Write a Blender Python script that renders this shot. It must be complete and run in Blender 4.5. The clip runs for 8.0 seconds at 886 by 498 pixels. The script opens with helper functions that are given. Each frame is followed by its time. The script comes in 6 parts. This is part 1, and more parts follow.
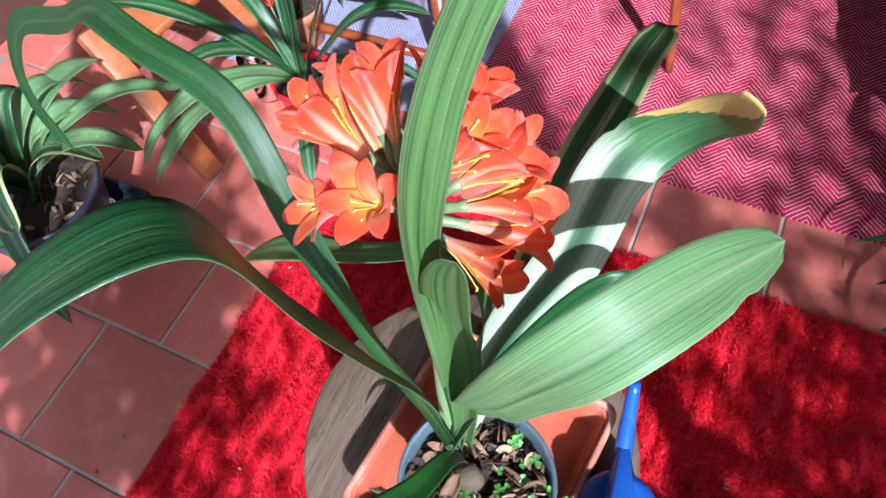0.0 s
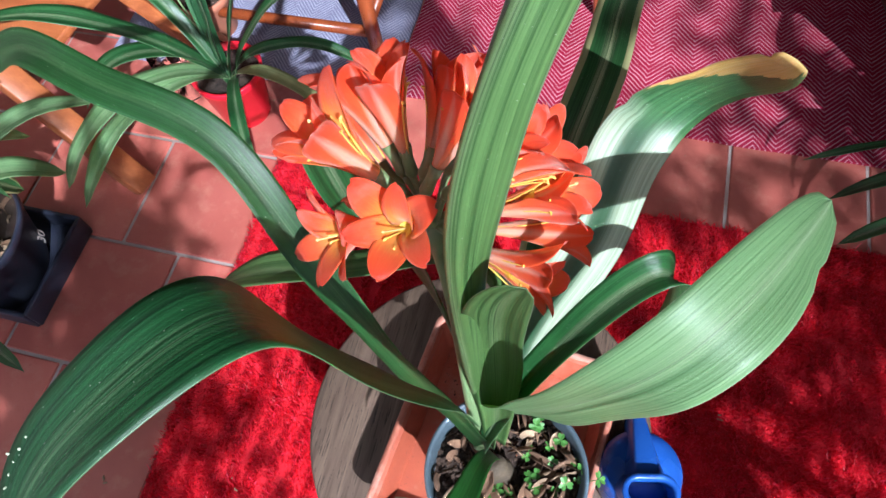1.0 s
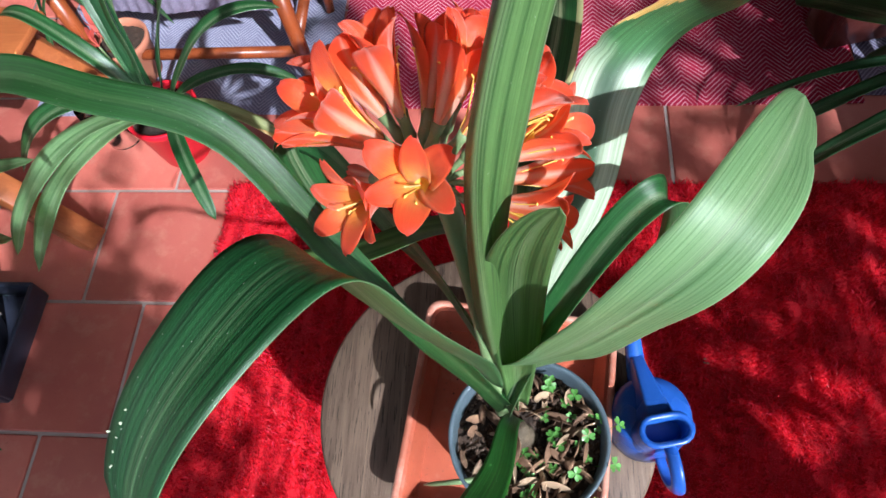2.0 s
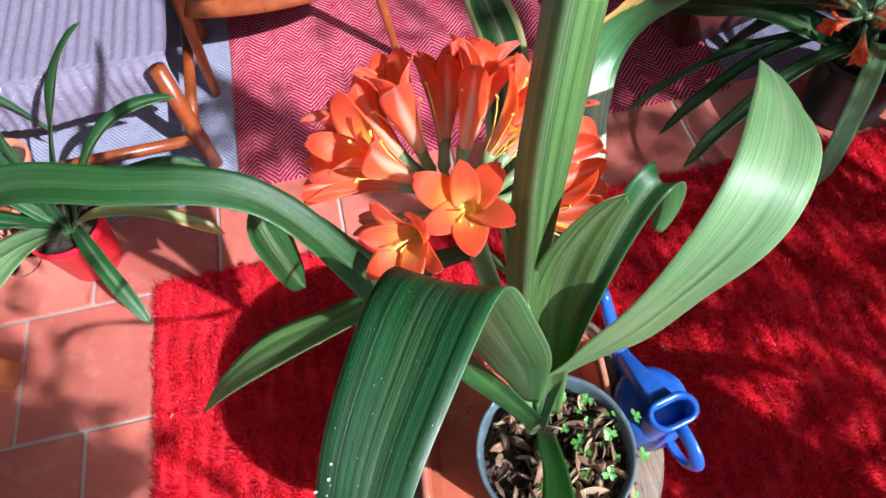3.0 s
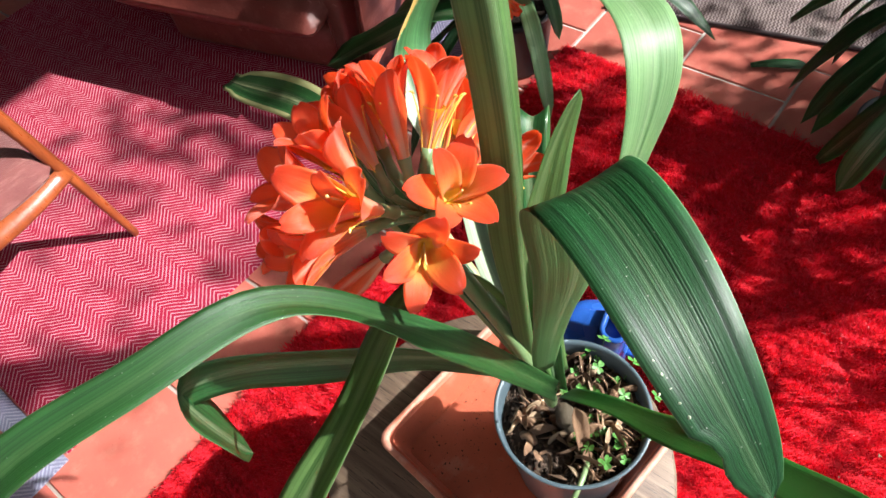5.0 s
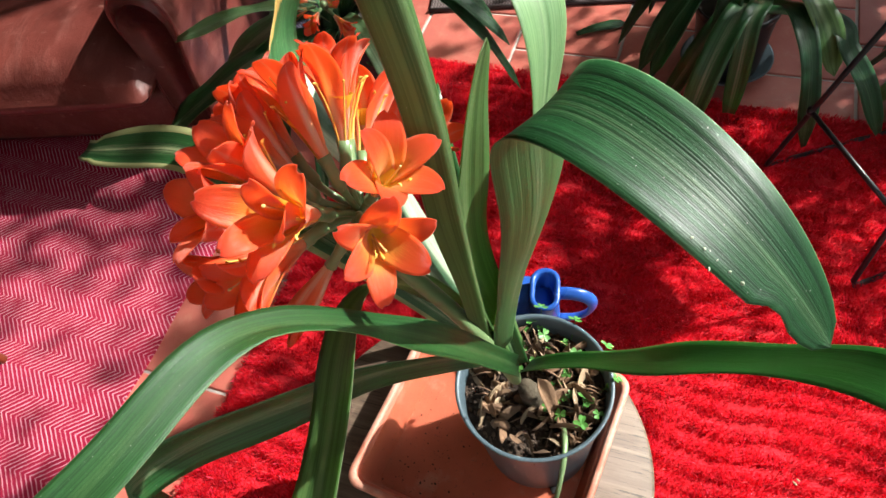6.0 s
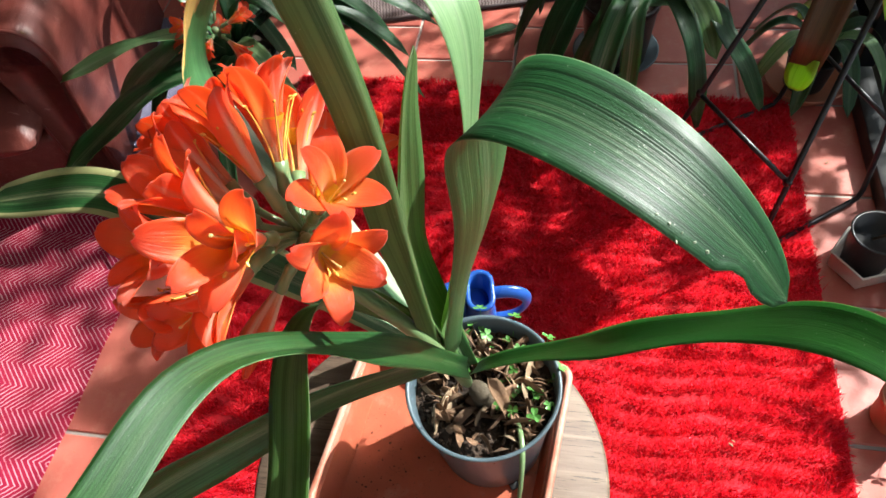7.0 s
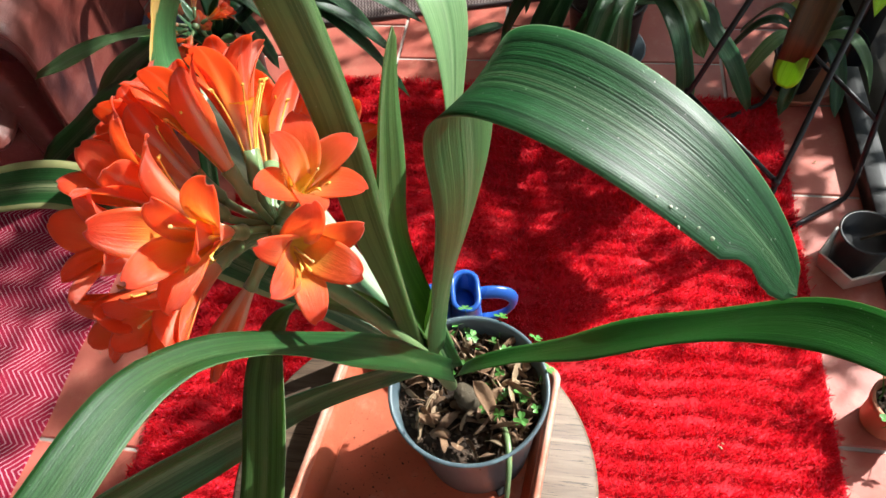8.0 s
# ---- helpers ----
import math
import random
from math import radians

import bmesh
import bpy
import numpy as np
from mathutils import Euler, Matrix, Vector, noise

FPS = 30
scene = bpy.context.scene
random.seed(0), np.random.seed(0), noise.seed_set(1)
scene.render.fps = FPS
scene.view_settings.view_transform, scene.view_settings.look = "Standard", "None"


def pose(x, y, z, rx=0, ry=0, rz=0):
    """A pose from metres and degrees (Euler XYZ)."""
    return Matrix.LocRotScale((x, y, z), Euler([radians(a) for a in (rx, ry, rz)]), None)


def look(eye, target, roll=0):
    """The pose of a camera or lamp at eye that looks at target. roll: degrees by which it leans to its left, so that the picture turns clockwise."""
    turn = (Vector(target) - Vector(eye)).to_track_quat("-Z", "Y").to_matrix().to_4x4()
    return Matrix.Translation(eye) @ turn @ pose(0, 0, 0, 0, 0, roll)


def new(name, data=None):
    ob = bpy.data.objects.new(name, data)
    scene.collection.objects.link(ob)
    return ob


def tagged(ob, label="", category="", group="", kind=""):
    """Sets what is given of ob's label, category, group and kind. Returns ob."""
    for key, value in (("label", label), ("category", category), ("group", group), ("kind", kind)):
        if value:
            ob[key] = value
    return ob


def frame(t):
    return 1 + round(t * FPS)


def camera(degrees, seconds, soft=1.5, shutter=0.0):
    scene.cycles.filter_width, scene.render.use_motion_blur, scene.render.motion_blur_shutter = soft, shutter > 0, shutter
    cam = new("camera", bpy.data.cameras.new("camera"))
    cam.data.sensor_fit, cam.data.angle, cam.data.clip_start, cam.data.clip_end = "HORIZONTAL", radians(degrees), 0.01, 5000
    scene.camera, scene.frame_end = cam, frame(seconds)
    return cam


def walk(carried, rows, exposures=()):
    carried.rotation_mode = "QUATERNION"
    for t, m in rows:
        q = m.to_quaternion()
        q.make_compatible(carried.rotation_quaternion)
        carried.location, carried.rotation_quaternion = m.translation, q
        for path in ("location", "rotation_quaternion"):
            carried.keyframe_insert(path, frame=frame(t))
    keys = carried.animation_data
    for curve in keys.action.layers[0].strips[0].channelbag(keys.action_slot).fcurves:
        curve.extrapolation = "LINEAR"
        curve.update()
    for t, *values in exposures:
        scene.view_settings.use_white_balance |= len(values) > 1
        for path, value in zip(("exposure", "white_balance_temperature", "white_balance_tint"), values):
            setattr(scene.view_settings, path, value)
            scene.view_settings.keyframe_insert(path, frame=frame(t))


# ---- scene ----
cam = camera(65.3, 8.0)
PATH = [
    (0, (0.841, -0.892, 1.443), (0.272, -0.014, -0.262), -9.6),
    (0.5, (0.799, -0.872, 1.442), (0.334, 0.003, -0.295), -7.0),
    (1, (0.755, -0.866, 1.433), (0.397, -0.018, -0.343), -9.8),
    (1.5, (0.726, -0.889, 1.429), (0.442, -0.029, -0.354), -11.6),
    (1.7, (0.72, -0.909, 1.428), (0.477, -0.029, -0.351), -11.4),
    (2.8, (0.639, -0.927, 1.431), (0.617, 0.09, -0.291), -8.0),
    (3, (0.601, -0.933, 1.433), (0.712, 0.098, -0.277), -7.0),
    (3.5, (0.537, -0.933, 1.427), (0.821, 0.091, -0.267), -10.0),
    (4, (0.519, -0.92, 1.424), (0.927, 0.068, -0.267), -10.1),
    (4.2, (0.517, -0.915, 1.418), (0.968, 0.076, -0.26), -10.2),
    (5.3, (0.418, -0.873, 1.401), (1.3, -0.079, -0.209), -12.9),
    (5.5, (0.427, -0.864, 1.392), (1.344, -0.098, -0.212), -13.1),
    (6, (0.397, -0.844, 1.376), (1.416, -0.261, -0.243), -13.9),
    (6.5, (0.384, -0.83, 1.379), (1.479, -0.42, -0.244), -12.6),
    (7, (0.388, -0.822, 1.378), (1.494, -0.472, -0.252), -10.8),
    (7.5, (0.398, -0.815, 1.375), (1.512, -0.511, -0.259), -9.1),
    (8, (0.399, -0.821, 1.352), (1.518, -0.508, -0.276), -9.3),
]
walk(cam, [(t, look(eye, target, roll)) for t, eye, target, roll in PATH],
     exposures=[(0, 0.95, 5350, 14), (0.5, 0.92, 5350, 14), (1.0, 0.70, 5450, 13), (1.5, 0.56, 5600, 12), (3.0, 0.92, 5700, 11), (3.5, 0.74, 5700, 11), (4.2, 0.90, 5800, 10), (5.5, 1.14, 6450, 6), (6.0, 1.00, 6450, 5), (6.5, 1.00, 6400, 4), (7, 1.12, 6350, 4), (8, 1.03, 6350, 4)])

# ---- world, sun, exposure ----
SUN_DIR = Vector((0.63 * 0.766, -0.77 * 0.766, 0.643)).normalized()
world = bpy.data.worlds.new("world")
scene.world = world
world.use_nodes = True
_wn = world.node_tree
_sky = _wn.nodes.new("ShaderNodeTexSky")
_sky.sky_type = "NISHITA"
_sky.sun_disc = False
_sky.sun_elevation = math.asin(SUN_DIR.z)
_sky.sun_rotation = math.atan2(SUN_DIR.x, SUN_DIR.y)
_wn.links.new(_sky.outputs[0], _wn.nodes["Background"].inputs[0])
_wn.nodes["Background"].inputs[1].default_value = 0.050
sun = new("sun", bpy.data.lights.new("sun", "SUN"))
sun.data.energy = 5.0
sun.data.angle = radians(0.6)
sun.data.color = (1.0, 0.965, 0.925)
sun.matrix_world = look(SUN_DIR * 10, (0, 0, 0))


# ---- material helpers ----
class Mat:
    """A small builder of node materials."""

    def __init__(self, name, rough=0.6, color=(0.5, 0.5, 0.5), metal=0.0, spec=0.5):
        self.m = bpy.data.materials.new(name)
        self.m.use_nodes = True
        self.t = self.m.node_tree
        self.b = self.t.nodes["Principled BSDF"]
        self.b.inputs["Roughness"].default_value = rough
        self.b.inputs["Metallic"].default_value = metal
        self.b.inputs["Base Color"].default_value = (*color, 1)
        self.b.inputs["Specular IOR Level"].default_value = spec
        self._co = None

    def node(self, kind, **kw):
        n = self.t.nodes.new(kind)
        for k, v in kw.items():
            n.inputs[k].default_value = v
        return n

    def link(self, a, b):
        self.t.links.new(a, b)

    def coords(self, which="Object", scale=(1, 1, 1)):
        c = self.node("ShaderNodeTexCoord")
        mp = self.node("ShaderNodeMapping")
        mp.inputs["Scale"].default_value = scale
        self.link(c.outputs[which], mp.inputs[0])
        return mp.outputs[0]

    def noise(self, scale, detail=4, rough=0.6, co=None, distort=0.0):
        n = self.node("ShaderNodeTexNoise", Scale=scale, Detail=detail, Roughness=rough, Distortion=distort)
        self.link(co if co is not None else self.coords(), n.inputs["Vector"])
        return n.outputs["Fac"]

    def ramp(self, fac, stops):
        r = self.node("ShaderNodeValToRGB")
        el = r.color_ramp.elements
        while len(el) < len(stops):
            el.new(0.5)
        for e, (p, c) in zip(el, stops):
            e.position = p
            e.color = (*c, 1) if len(c) == 3 else c
        self.link(fac, r.inputs[0])
        return r.outputs[0]

    def mix(self, fac, a, b, mode="MIX"):
        n = self.t.nodes.new("ShaderNodeMix")
        n.data_type = "RGBA"
        n.blend_type = mode
        for sock, v in ((n.inputs[0], fac), (n.inputs[6], a), (n.inputs[7], b)):
            if hasattr(v, "links"):
                self.link(v, sock)
            elif isinstance(v, (int, float)):
                sock.default_value = v
            else:
                sock.default_value = (*v, 1)
        return n.outputs[2]

    def math(self, op, a, b=0.0):
        n = self.t.nodes.new("ShaderNodeMath")
        n.operation = op
        for sock, v in zip(n.inputs, (a, b)):
            if hasattr(v, "links"):
                self.link(v, sock)
            else:
                sock.default_value = v
        return n.outputs[0]

    def color(self, out):
        self.link(out, self.b.inputs["Base Color"])
        return self

    def rough(self, out):
        self.link(out, self.b.inputs["Roughness"])
        return self

    def bump(self, height, strength=0.3, distance=0.002):
        n = self.node("ShaderNodeBump", Strength=strength, Distance=distance)
        self.link(height, n.inputs["Height"])
        self.link(n.outputs[0], self.b.inputs["Normal"])
        return self

    def rnd(self):
        return self.node("ShaderNodeObjectInfo").outputs["Random"]

    def island(self):
        return self.node("ShaderNodeNewGeometry").outputs["Random Per Island"]

    def glow_through(self, amount, tint):
        """Light that passes through a thin leaf or petal."""
        tr = self.node("ShaderNodeBsdfTranslucent")
        if hasattr(tint, "links"):
            self.link(tint, tr.inputs[0])
        else:
            tr.inputs[0].default_value = (*tint, 1)
        mx = self.node("ShaderNodeMixShader")
        mx.inputs[0].default_value = amount
        self.link(self.b.outputs[0], mx.inputs[1])
        self.link(tr.outputs[0], mx.inputs[2])
        self.link(mx.outputs[0], self.t.nodes["Material Output"].inputs[0])
        return self


def simple(name, color, rough=0.6, var=0.25, scale=30, metal=0.0, bump=0.15, spec=0.5):
    """One colour with two scales of wear and a fine relief."""
    M = Mat(name, rough, color, metal, spec)
    big = M.noise(scale * 0.15, 3)
    fine = M.noise(scale * 4, 5)
    dark = tuple(c * (1 - var) for c in color)
    lite = tuple(min(1, c * (1 + var)) for c in color)
    col = M.mix(M.math("MULTIPLY", fine, 0.45), M.ramp(big, [(0.3, dark), (0.7, lite)]), dark)
    M.color(col).rough(M.math("ADD", rough - 0.08, M.math("MULTIPLY", big, 0.16)))
    if bump:
        M.bump(fine, bump, 0.002)
    return M.m


# ---- mesh helpers ----
def mesh_from(name, verts, faces, uvs=None, smooth=True):
    me = bpy.data.meshes.new(name)
    me.from_pydata([tuple(map(float, v)) for v in verts], [], faces)
    if uvs is not None:
        layer = me.uv_layers.new(name="UVMap")
        idx = np.empty(len(me.loops), dtype=np.int32)
        me.loops.foreach_get("vertex_index", idx)
        layer.data.foreach_set("uv", np.asarray(uvs, dtype=np.float32)[idx].ravel())
    if smooth:
        me.polygons.foreach_set("use_smooth", [True] * len(me.polygons))
    me.update()
    return me


def part(name, bm, material, parent=None, label="", matrix=None, smooth=True):
    """Links a bmesh or a mesh as one object under a thing or a part."""
    if isinstance(bm, bmesh.types.BMesh):
        me = bpy.data.meshes.new(name)
        bmesh.ops.recalc_face_normals(bm, faces=bm.faces)
        bm.to_mesh(me)
        bm.free()
        me.polygons.foreach_set("use_smooth", [smooth] * len(me.polygons))
    else:
        me = bm
    if material is not None and not me.materials:
        me.materials.append(material)
    ob = new(name, me)
    if parent is not None:
        ob.parent = parent
    if matrix is not None:
        ob.matrix_basis = matrix
    if label:
        tagged(ob, label)
    return ob


def thing(name, label, category, m=None, group="", kind=""):
    ob = new(name)
    ob.empty_display_size = 0.05
    if m is not None:
        ob.matrix_basis = m
    return tagged(ob, label, category, group, kind)


def box(w, d, h, bevel=0.004, m=None, seg=2):
    """A bevelled box, centred, as a bmesh."""
    bm = bmesh.new()
    bmesh.ops.create_cube(bm, size=1)
    bmesh.ops.scale(bm, vec=(w, d, h), verts=bm.verts)
    if bevel:
        bmesh.ops.bevel(bm, geom=list(bm.edges), offset=bevel, segments=seg, affect="EDGES", profile=0.5)
    if m is not None:
        bm.transform(m)
    return bm


def lathe(profile, n=48, m=None):
    """A turned body from (radius, height) pairs; radius 0 closes it."""
    bm = bmesh.new()
    rings = []
    for r, z in profile:
        if r <= 1e-6:
            rings.append([bm.verts.new((0, 0, z))])
        else:
            rings.append([bm.verts.new((r * math.cos(2 * math.pi * i / n), r * math.sin(2 * math.pi * i / n), z)) for i in range(n)])
    for a, b in zip(rings, rings[1:]):
        for i in range(n):
            j = (i + 1) % n
            if len(a) == 1 and len(b) > 1:
                bm.faces.new((a[0], b[j], b[i]))
            elif len(b) == 1 and len(a) > 1:
                bm.faces.new((a[i], a[j], b[0]))
            elif len(a) > 1:
                bm.faces.new((a[i], a[j], b[j], b[i]))
    if m is not None:
        bm.transform(m)
    return bm


def tube(points, radii, n=12, closed_ends=True, flat=1.0, bm=None):
    """A round bar along points, with a radius for each (or one for all)."""
    P = [Vector(p) for p in points]
    R = list(radii) if hasattr(radii, "__len__") else [radii] * len(P)
    bm = bm or bmesh.new()
    rings = []
    side = None
    for i, p in enumerate(P):
        t = (P[min(i + 1, len(P) - 1)] - P[max(i - 1, 0)]).normalized()
        if side is None:
            side = t.orthogonal().normalized()
        side = (side - t * side.dot(t)).normalized()
        up = t.cross(side)
        rings.append([bm.verts.new(p + R[i] * (math.cos(a) * side + flat * math.sin(a) * up)) for a in [2 * math.pi * k / n for k in range(n)]])
    for a, b in zip(rings, rings[1:]):
        for k in range(n):
            j = (k + 1) % n
            bm.faces.new((a[k], a[j], b[j], b[k]))
    if closed_ends:
        bm.faces.new(list(reversed(rings[0])))
        bm.faces.new(rings[-1])
    return bm


def bar(a, b, w, d, bevel=0.004, up=(0, 0, 1)):
    """A bevelled bar of section w x d from a to b."""
    a, b = Vector(a), Vector(b)
    z = (b - a).normalized()
    x = Vector(up).cross(z)
    x = x.normalized() if x.length > 1e-4 else z.orthogonal().normalized()
    y = z.cross(x)
    m = Matrix((x, y, z)).transposed().to_4x4()
    m.translation = (a + b) / 2
    return box(w, d, (b - a).length, bevel, m)


def spline(ctrl, n):
    """A clamped cubic B-spline through the hull of its control points."""
    C = np.asarray(ctrl, float)
    K, k = len(C), 3
    kn = np.r_[[0.0] * k, np.linspace(0, 1, K - k + 1), [1.0] * k]
    u = np.linspace(0, 1, n)
    u[-1] = 1 - 1e-9
    B = np.array([[1.0 if kn[i] <= x < kn[i + 1] else 0.0 for i in range(len(kn) - 1)] for x in u])
    for d in range(1, k + 1):
        nb = np.zeros((n, len(kn) - 1 - d))
        for i in range(nb.shape[1]):
            if kn[i + d] > kn[i]:
                nb[:, i] += (u - kn[i]) / (kn[i + d] - kn[i]) * B[:, i]
            if kn[i + d + 1] > kn[i + 1]:
                nb[:, i] += (kn[i + d + 1] - u) / (kn[i + d + 1] - kn[i + 1]) * B[:, i + 1]
        B = nb
    return B @ C


def strap(ctrl, half, twist=None, base=0.5, n=44, across=9, dip=0.10, tip=0.38, wave=0.003, seed=0, cut=1.0, bites=(), sides=None):
    """A strap leaf: a spine, its half width, and its turn about the spine in radians from base to tip,
    or (sides) the way across it at even steps. The underside takes the second material. Returns a closed thin mesh; u runs across, v along."""
    rng = np.random.default_rng(seed + 11)
    S = spline(ctrl, n)
    T = np.gradient(S, axis=0)
    L = np.linalg.norm(T, axis=1)
    T = T / np.maximum(L, 1e-9)[:, None]
    s = np.r_[0, np.cumsum((L[1:] + L[:-1]) / 2)]
    length = s[-1]
    s = s / length
    v = np.cross(T[0], (0.31, 0.77, -0.56))
    v /= np.linalg.norm(v)
    side = np.zeros_like(S)
    for i in range(n):
        v = v - T[i] * (v @ T[i])
        v /= np.linalg.norm(v)
        side[i] = v
    nor = np.cross(T, side)
    if sides is not None:
        W = np.asarray(sides, float)
        v = np.stack([np.interp(s, np.linspace(0, 1, len(W)), W[:, k]) for k in range(3)], 1)
        v = v - T * (v * T).sum(1)[:, None]
        d = v / np.linalg.norm(v, axis=1)[:, None]
    elif twist is None:
        flat = np.asarray(ctrl[-1], float) - np.asarray(ctrl[0], float)
        v = np.array((-flat[1], flat[0], 0.02))
        v /= np.linalg.norm(v)
        d = np.array([(v - t * (v @ t)) / np.linalg.norm(v - t * (v @ t)) for t in T])
    else:
        f = np.interp(s, np.linspace(0, 1, len(twist)), twist)[:, None]
        d = np.cos(f) * side + np.sin(f) * nor
    q = np.cross(T, d)
    if q[:, 2].sum() < 0:
        q = -q
    w = base + (1 - base) * np.sin(np.clip(s / 0.55, 0, 1) * np.pi / 2)
    w = w * np.sqrt(np.clip(1 - (np.clip((s - (1 - tip)) / tip, 0, 1) * cut) ** 2, 0, 1))
    ph = rng.uniform(0, 6.28, 4)
    verts, uvs = [], []
    for layer in (0, 1):
        for i in range(n):
            for j in range(across):
                c = 2 * j / (across - 1) - 1
                ww = half * w[i]
                for (s0, s1, edge, depth) in bites:
                    if s0 < s[i] < s1 and edge * c > 0:
                        ww *= 1 - depth * math.sin(math.pi * (s[i] - s0) / (s1 - s0)) ** 0.35
                hgt = dip * 2 * half * w[i] * (abs(c) ** 1.5 - 0.4)
                hgt += wave * abs(c) * math.sin(9 * s[i] * length / 0.3 + ph[0 if c < 0 else 1]) * w[i]
                p = S[i] + d[i] * c * ww + q[i] * hgt
                th = 0.0007 * (1 - 0.6 * abs(c))
                verts.append(p + q[i] * (th if layer == 0 else -th))
                uvs.append(((c + 1) / 2, s[i] * length))
    faces = []
    M = n * across
    for i in range(n - 1):
        for j in range(across - 1):
            a = i * across + j
            b = a + across
            faces.append((a, a + 1, b + 1, b))
            faces.append((M + a, M + b, M + b + 1, M + a + 1))
        for j in (0, across - 1):
            a = i * across + j
            b = a + across
            faces.append((a, b, M + b, M + a) if j == 0 else (a, M + a, M + b, b))
    for i in (0, n - 1):
        for j in range(across - 1):
            a = i * across + j
            faces.append((a, M + a, M + a + 1, a + 1) if i == 0 else (a, a + 1, M + a + 1, M + a))
    me = mesh_from("leaf", verts, faces, uvs)
    me.polygons.foreach_set("material_index", [int(min(f) >= M) for f in faces])
    return me


# ---- materials ----
def leaf_material(name, dark, lite, rib, leak=0.3, seed=0.0, rough=0.33, stripe=0.35, margin=0.0, dry=None, whole=False, glare_end=None):
    """A strap leaf: long streaks, a broken pale midrib, dust, (dry) a scorched end from that length on, and the length
    where a base painted pale with glare turns green.
    """
    M = Mat(name, rough, dark, spec=0.62)
    M.b.inputs["Coat Weight"].default_value = 0.32
    M.b.inputs["Coat Roughness"].default_value = 0.42
    c = M.node("ShaderNodeTexCoord")
    sep = M.node("ShaderNodeSeparateXYZ")
    M.link(c.outputs["UV"], sep.inputs[0])

    def along(sx, sy, detail=4, off=0.0):
        mp = M.node("ShaderNodeMapping")
        mp.inputs["Scale"].default_value = (sx, sy, 1)
        mp.inputs["Location"].default_value = (seed + off, seed - off, 0)
        M.link(c.outputs["UV"], mp.inputs[0])
        return M.noise(1.0, detail, 0.65, mp.outputs[0])

    broad = along(9, 3)
    streak = along(36, 1.3, 3, 2.3)
    vein = along(85, 0.9, 2, 5.1)
    patch = M.noise(9, 3)
    tone = M.math("ADD", M.math("MULTIPLY", streak, 0.65), M.math("MULTIPLY", broad, 0.35))
    col = M.ramp(tone, [(0.40, tuple(0.7 * v for v in dark)), (0.50, tuple((a + b) / 2 for a, b in zip(dark, lite))), (0.60, lite)])
    col = M.mix(M.math("MULTIPLY", patch, 0.35), col, dark)
    mid = M.math("ABSOLUTE", M.math("SUBTRACT", sep.outputs[0], 0.5))
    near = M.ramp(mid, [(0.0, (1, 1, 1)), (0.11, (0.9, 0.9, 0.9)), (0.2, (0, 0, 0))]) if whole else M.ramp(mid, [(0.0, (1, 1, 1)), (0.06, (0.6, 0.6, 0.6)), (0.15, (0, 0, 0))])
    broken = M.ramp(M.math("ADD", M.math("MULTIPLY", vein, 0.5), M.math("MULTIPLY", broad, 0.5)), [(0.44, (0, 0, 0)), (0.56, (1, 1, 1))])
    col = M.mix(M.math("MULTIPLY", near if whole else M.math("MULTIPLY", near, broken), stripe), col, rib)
    edge = M.math("GREATER_THAN", M.math("ADD", mid, M.math("MULTIPLY", M.math("SUBTRACT", broad, 0.5), 0.5 * margin)), 0.491 - margin)
    col = M.mix(M.math("MULTIPLY", edge, 0.85 if margin else 0.5), col, (0.62, 0.60, 0.28) if margin else rib)
    # past this length the painted glare stops and plain green shows
    if glare_end is not None:
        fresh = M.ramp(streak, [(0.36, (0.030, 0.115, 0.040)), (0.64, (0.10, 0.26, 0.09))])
        col = M.mix(M.ramp(sep.outputs[1], [(glare_end, (0, 0, 0)), (glare_end + 0.03, (1, 1, 1))]), col, fresh)
    if dry is not None:
        reach = M.math("ADD", sep.outputs[1], M.math("ADD", M.math("MULTIPLY", M.math("SUBTRACT", broad, 0.5), 0.06), M.math("MULTIPLY", M.math("SUBTRACT", 0.5, sep.outputs[0]), 0.13)))
        brown = M.ramp(streak, [(0.35, (0.66, 0.40, 0.08)), (0.55, (0.78, 0.55, 0.22)), (0.75, (0.40, 0.18, 0.05))])
        col = M.mix(M.math("GREATER_THAN", reach, dry + 0.045), col, brown)
    dust = M.noise(640, 1)
    col = M.mix(M.math("MULTIPLY", M.ramp(dust, [(0.760, (0, 0, 0)), (0.785, (1, 1, 1))]), 0.7), col, (0.55, 0.60, 0.45))
    M.color(col)
    M.rough(M.math("ADD", rough - 0.12, M.math("MULTIPLY", streak, 0.24)))
    M.bump(M.math("ADD", M.math("MULTIPLY", vein, 0.6), streak), 0.4, 0.0014)
    M.glow_through(leak, M.mix(0.5, col, tuple(min(0.9, max(f, v)) for f, v in ((0.07, lite[0] * 1.7), (0.24, lite[1] * 1.6), (0.03, lite[2] * 0.8)))))
    return M.m


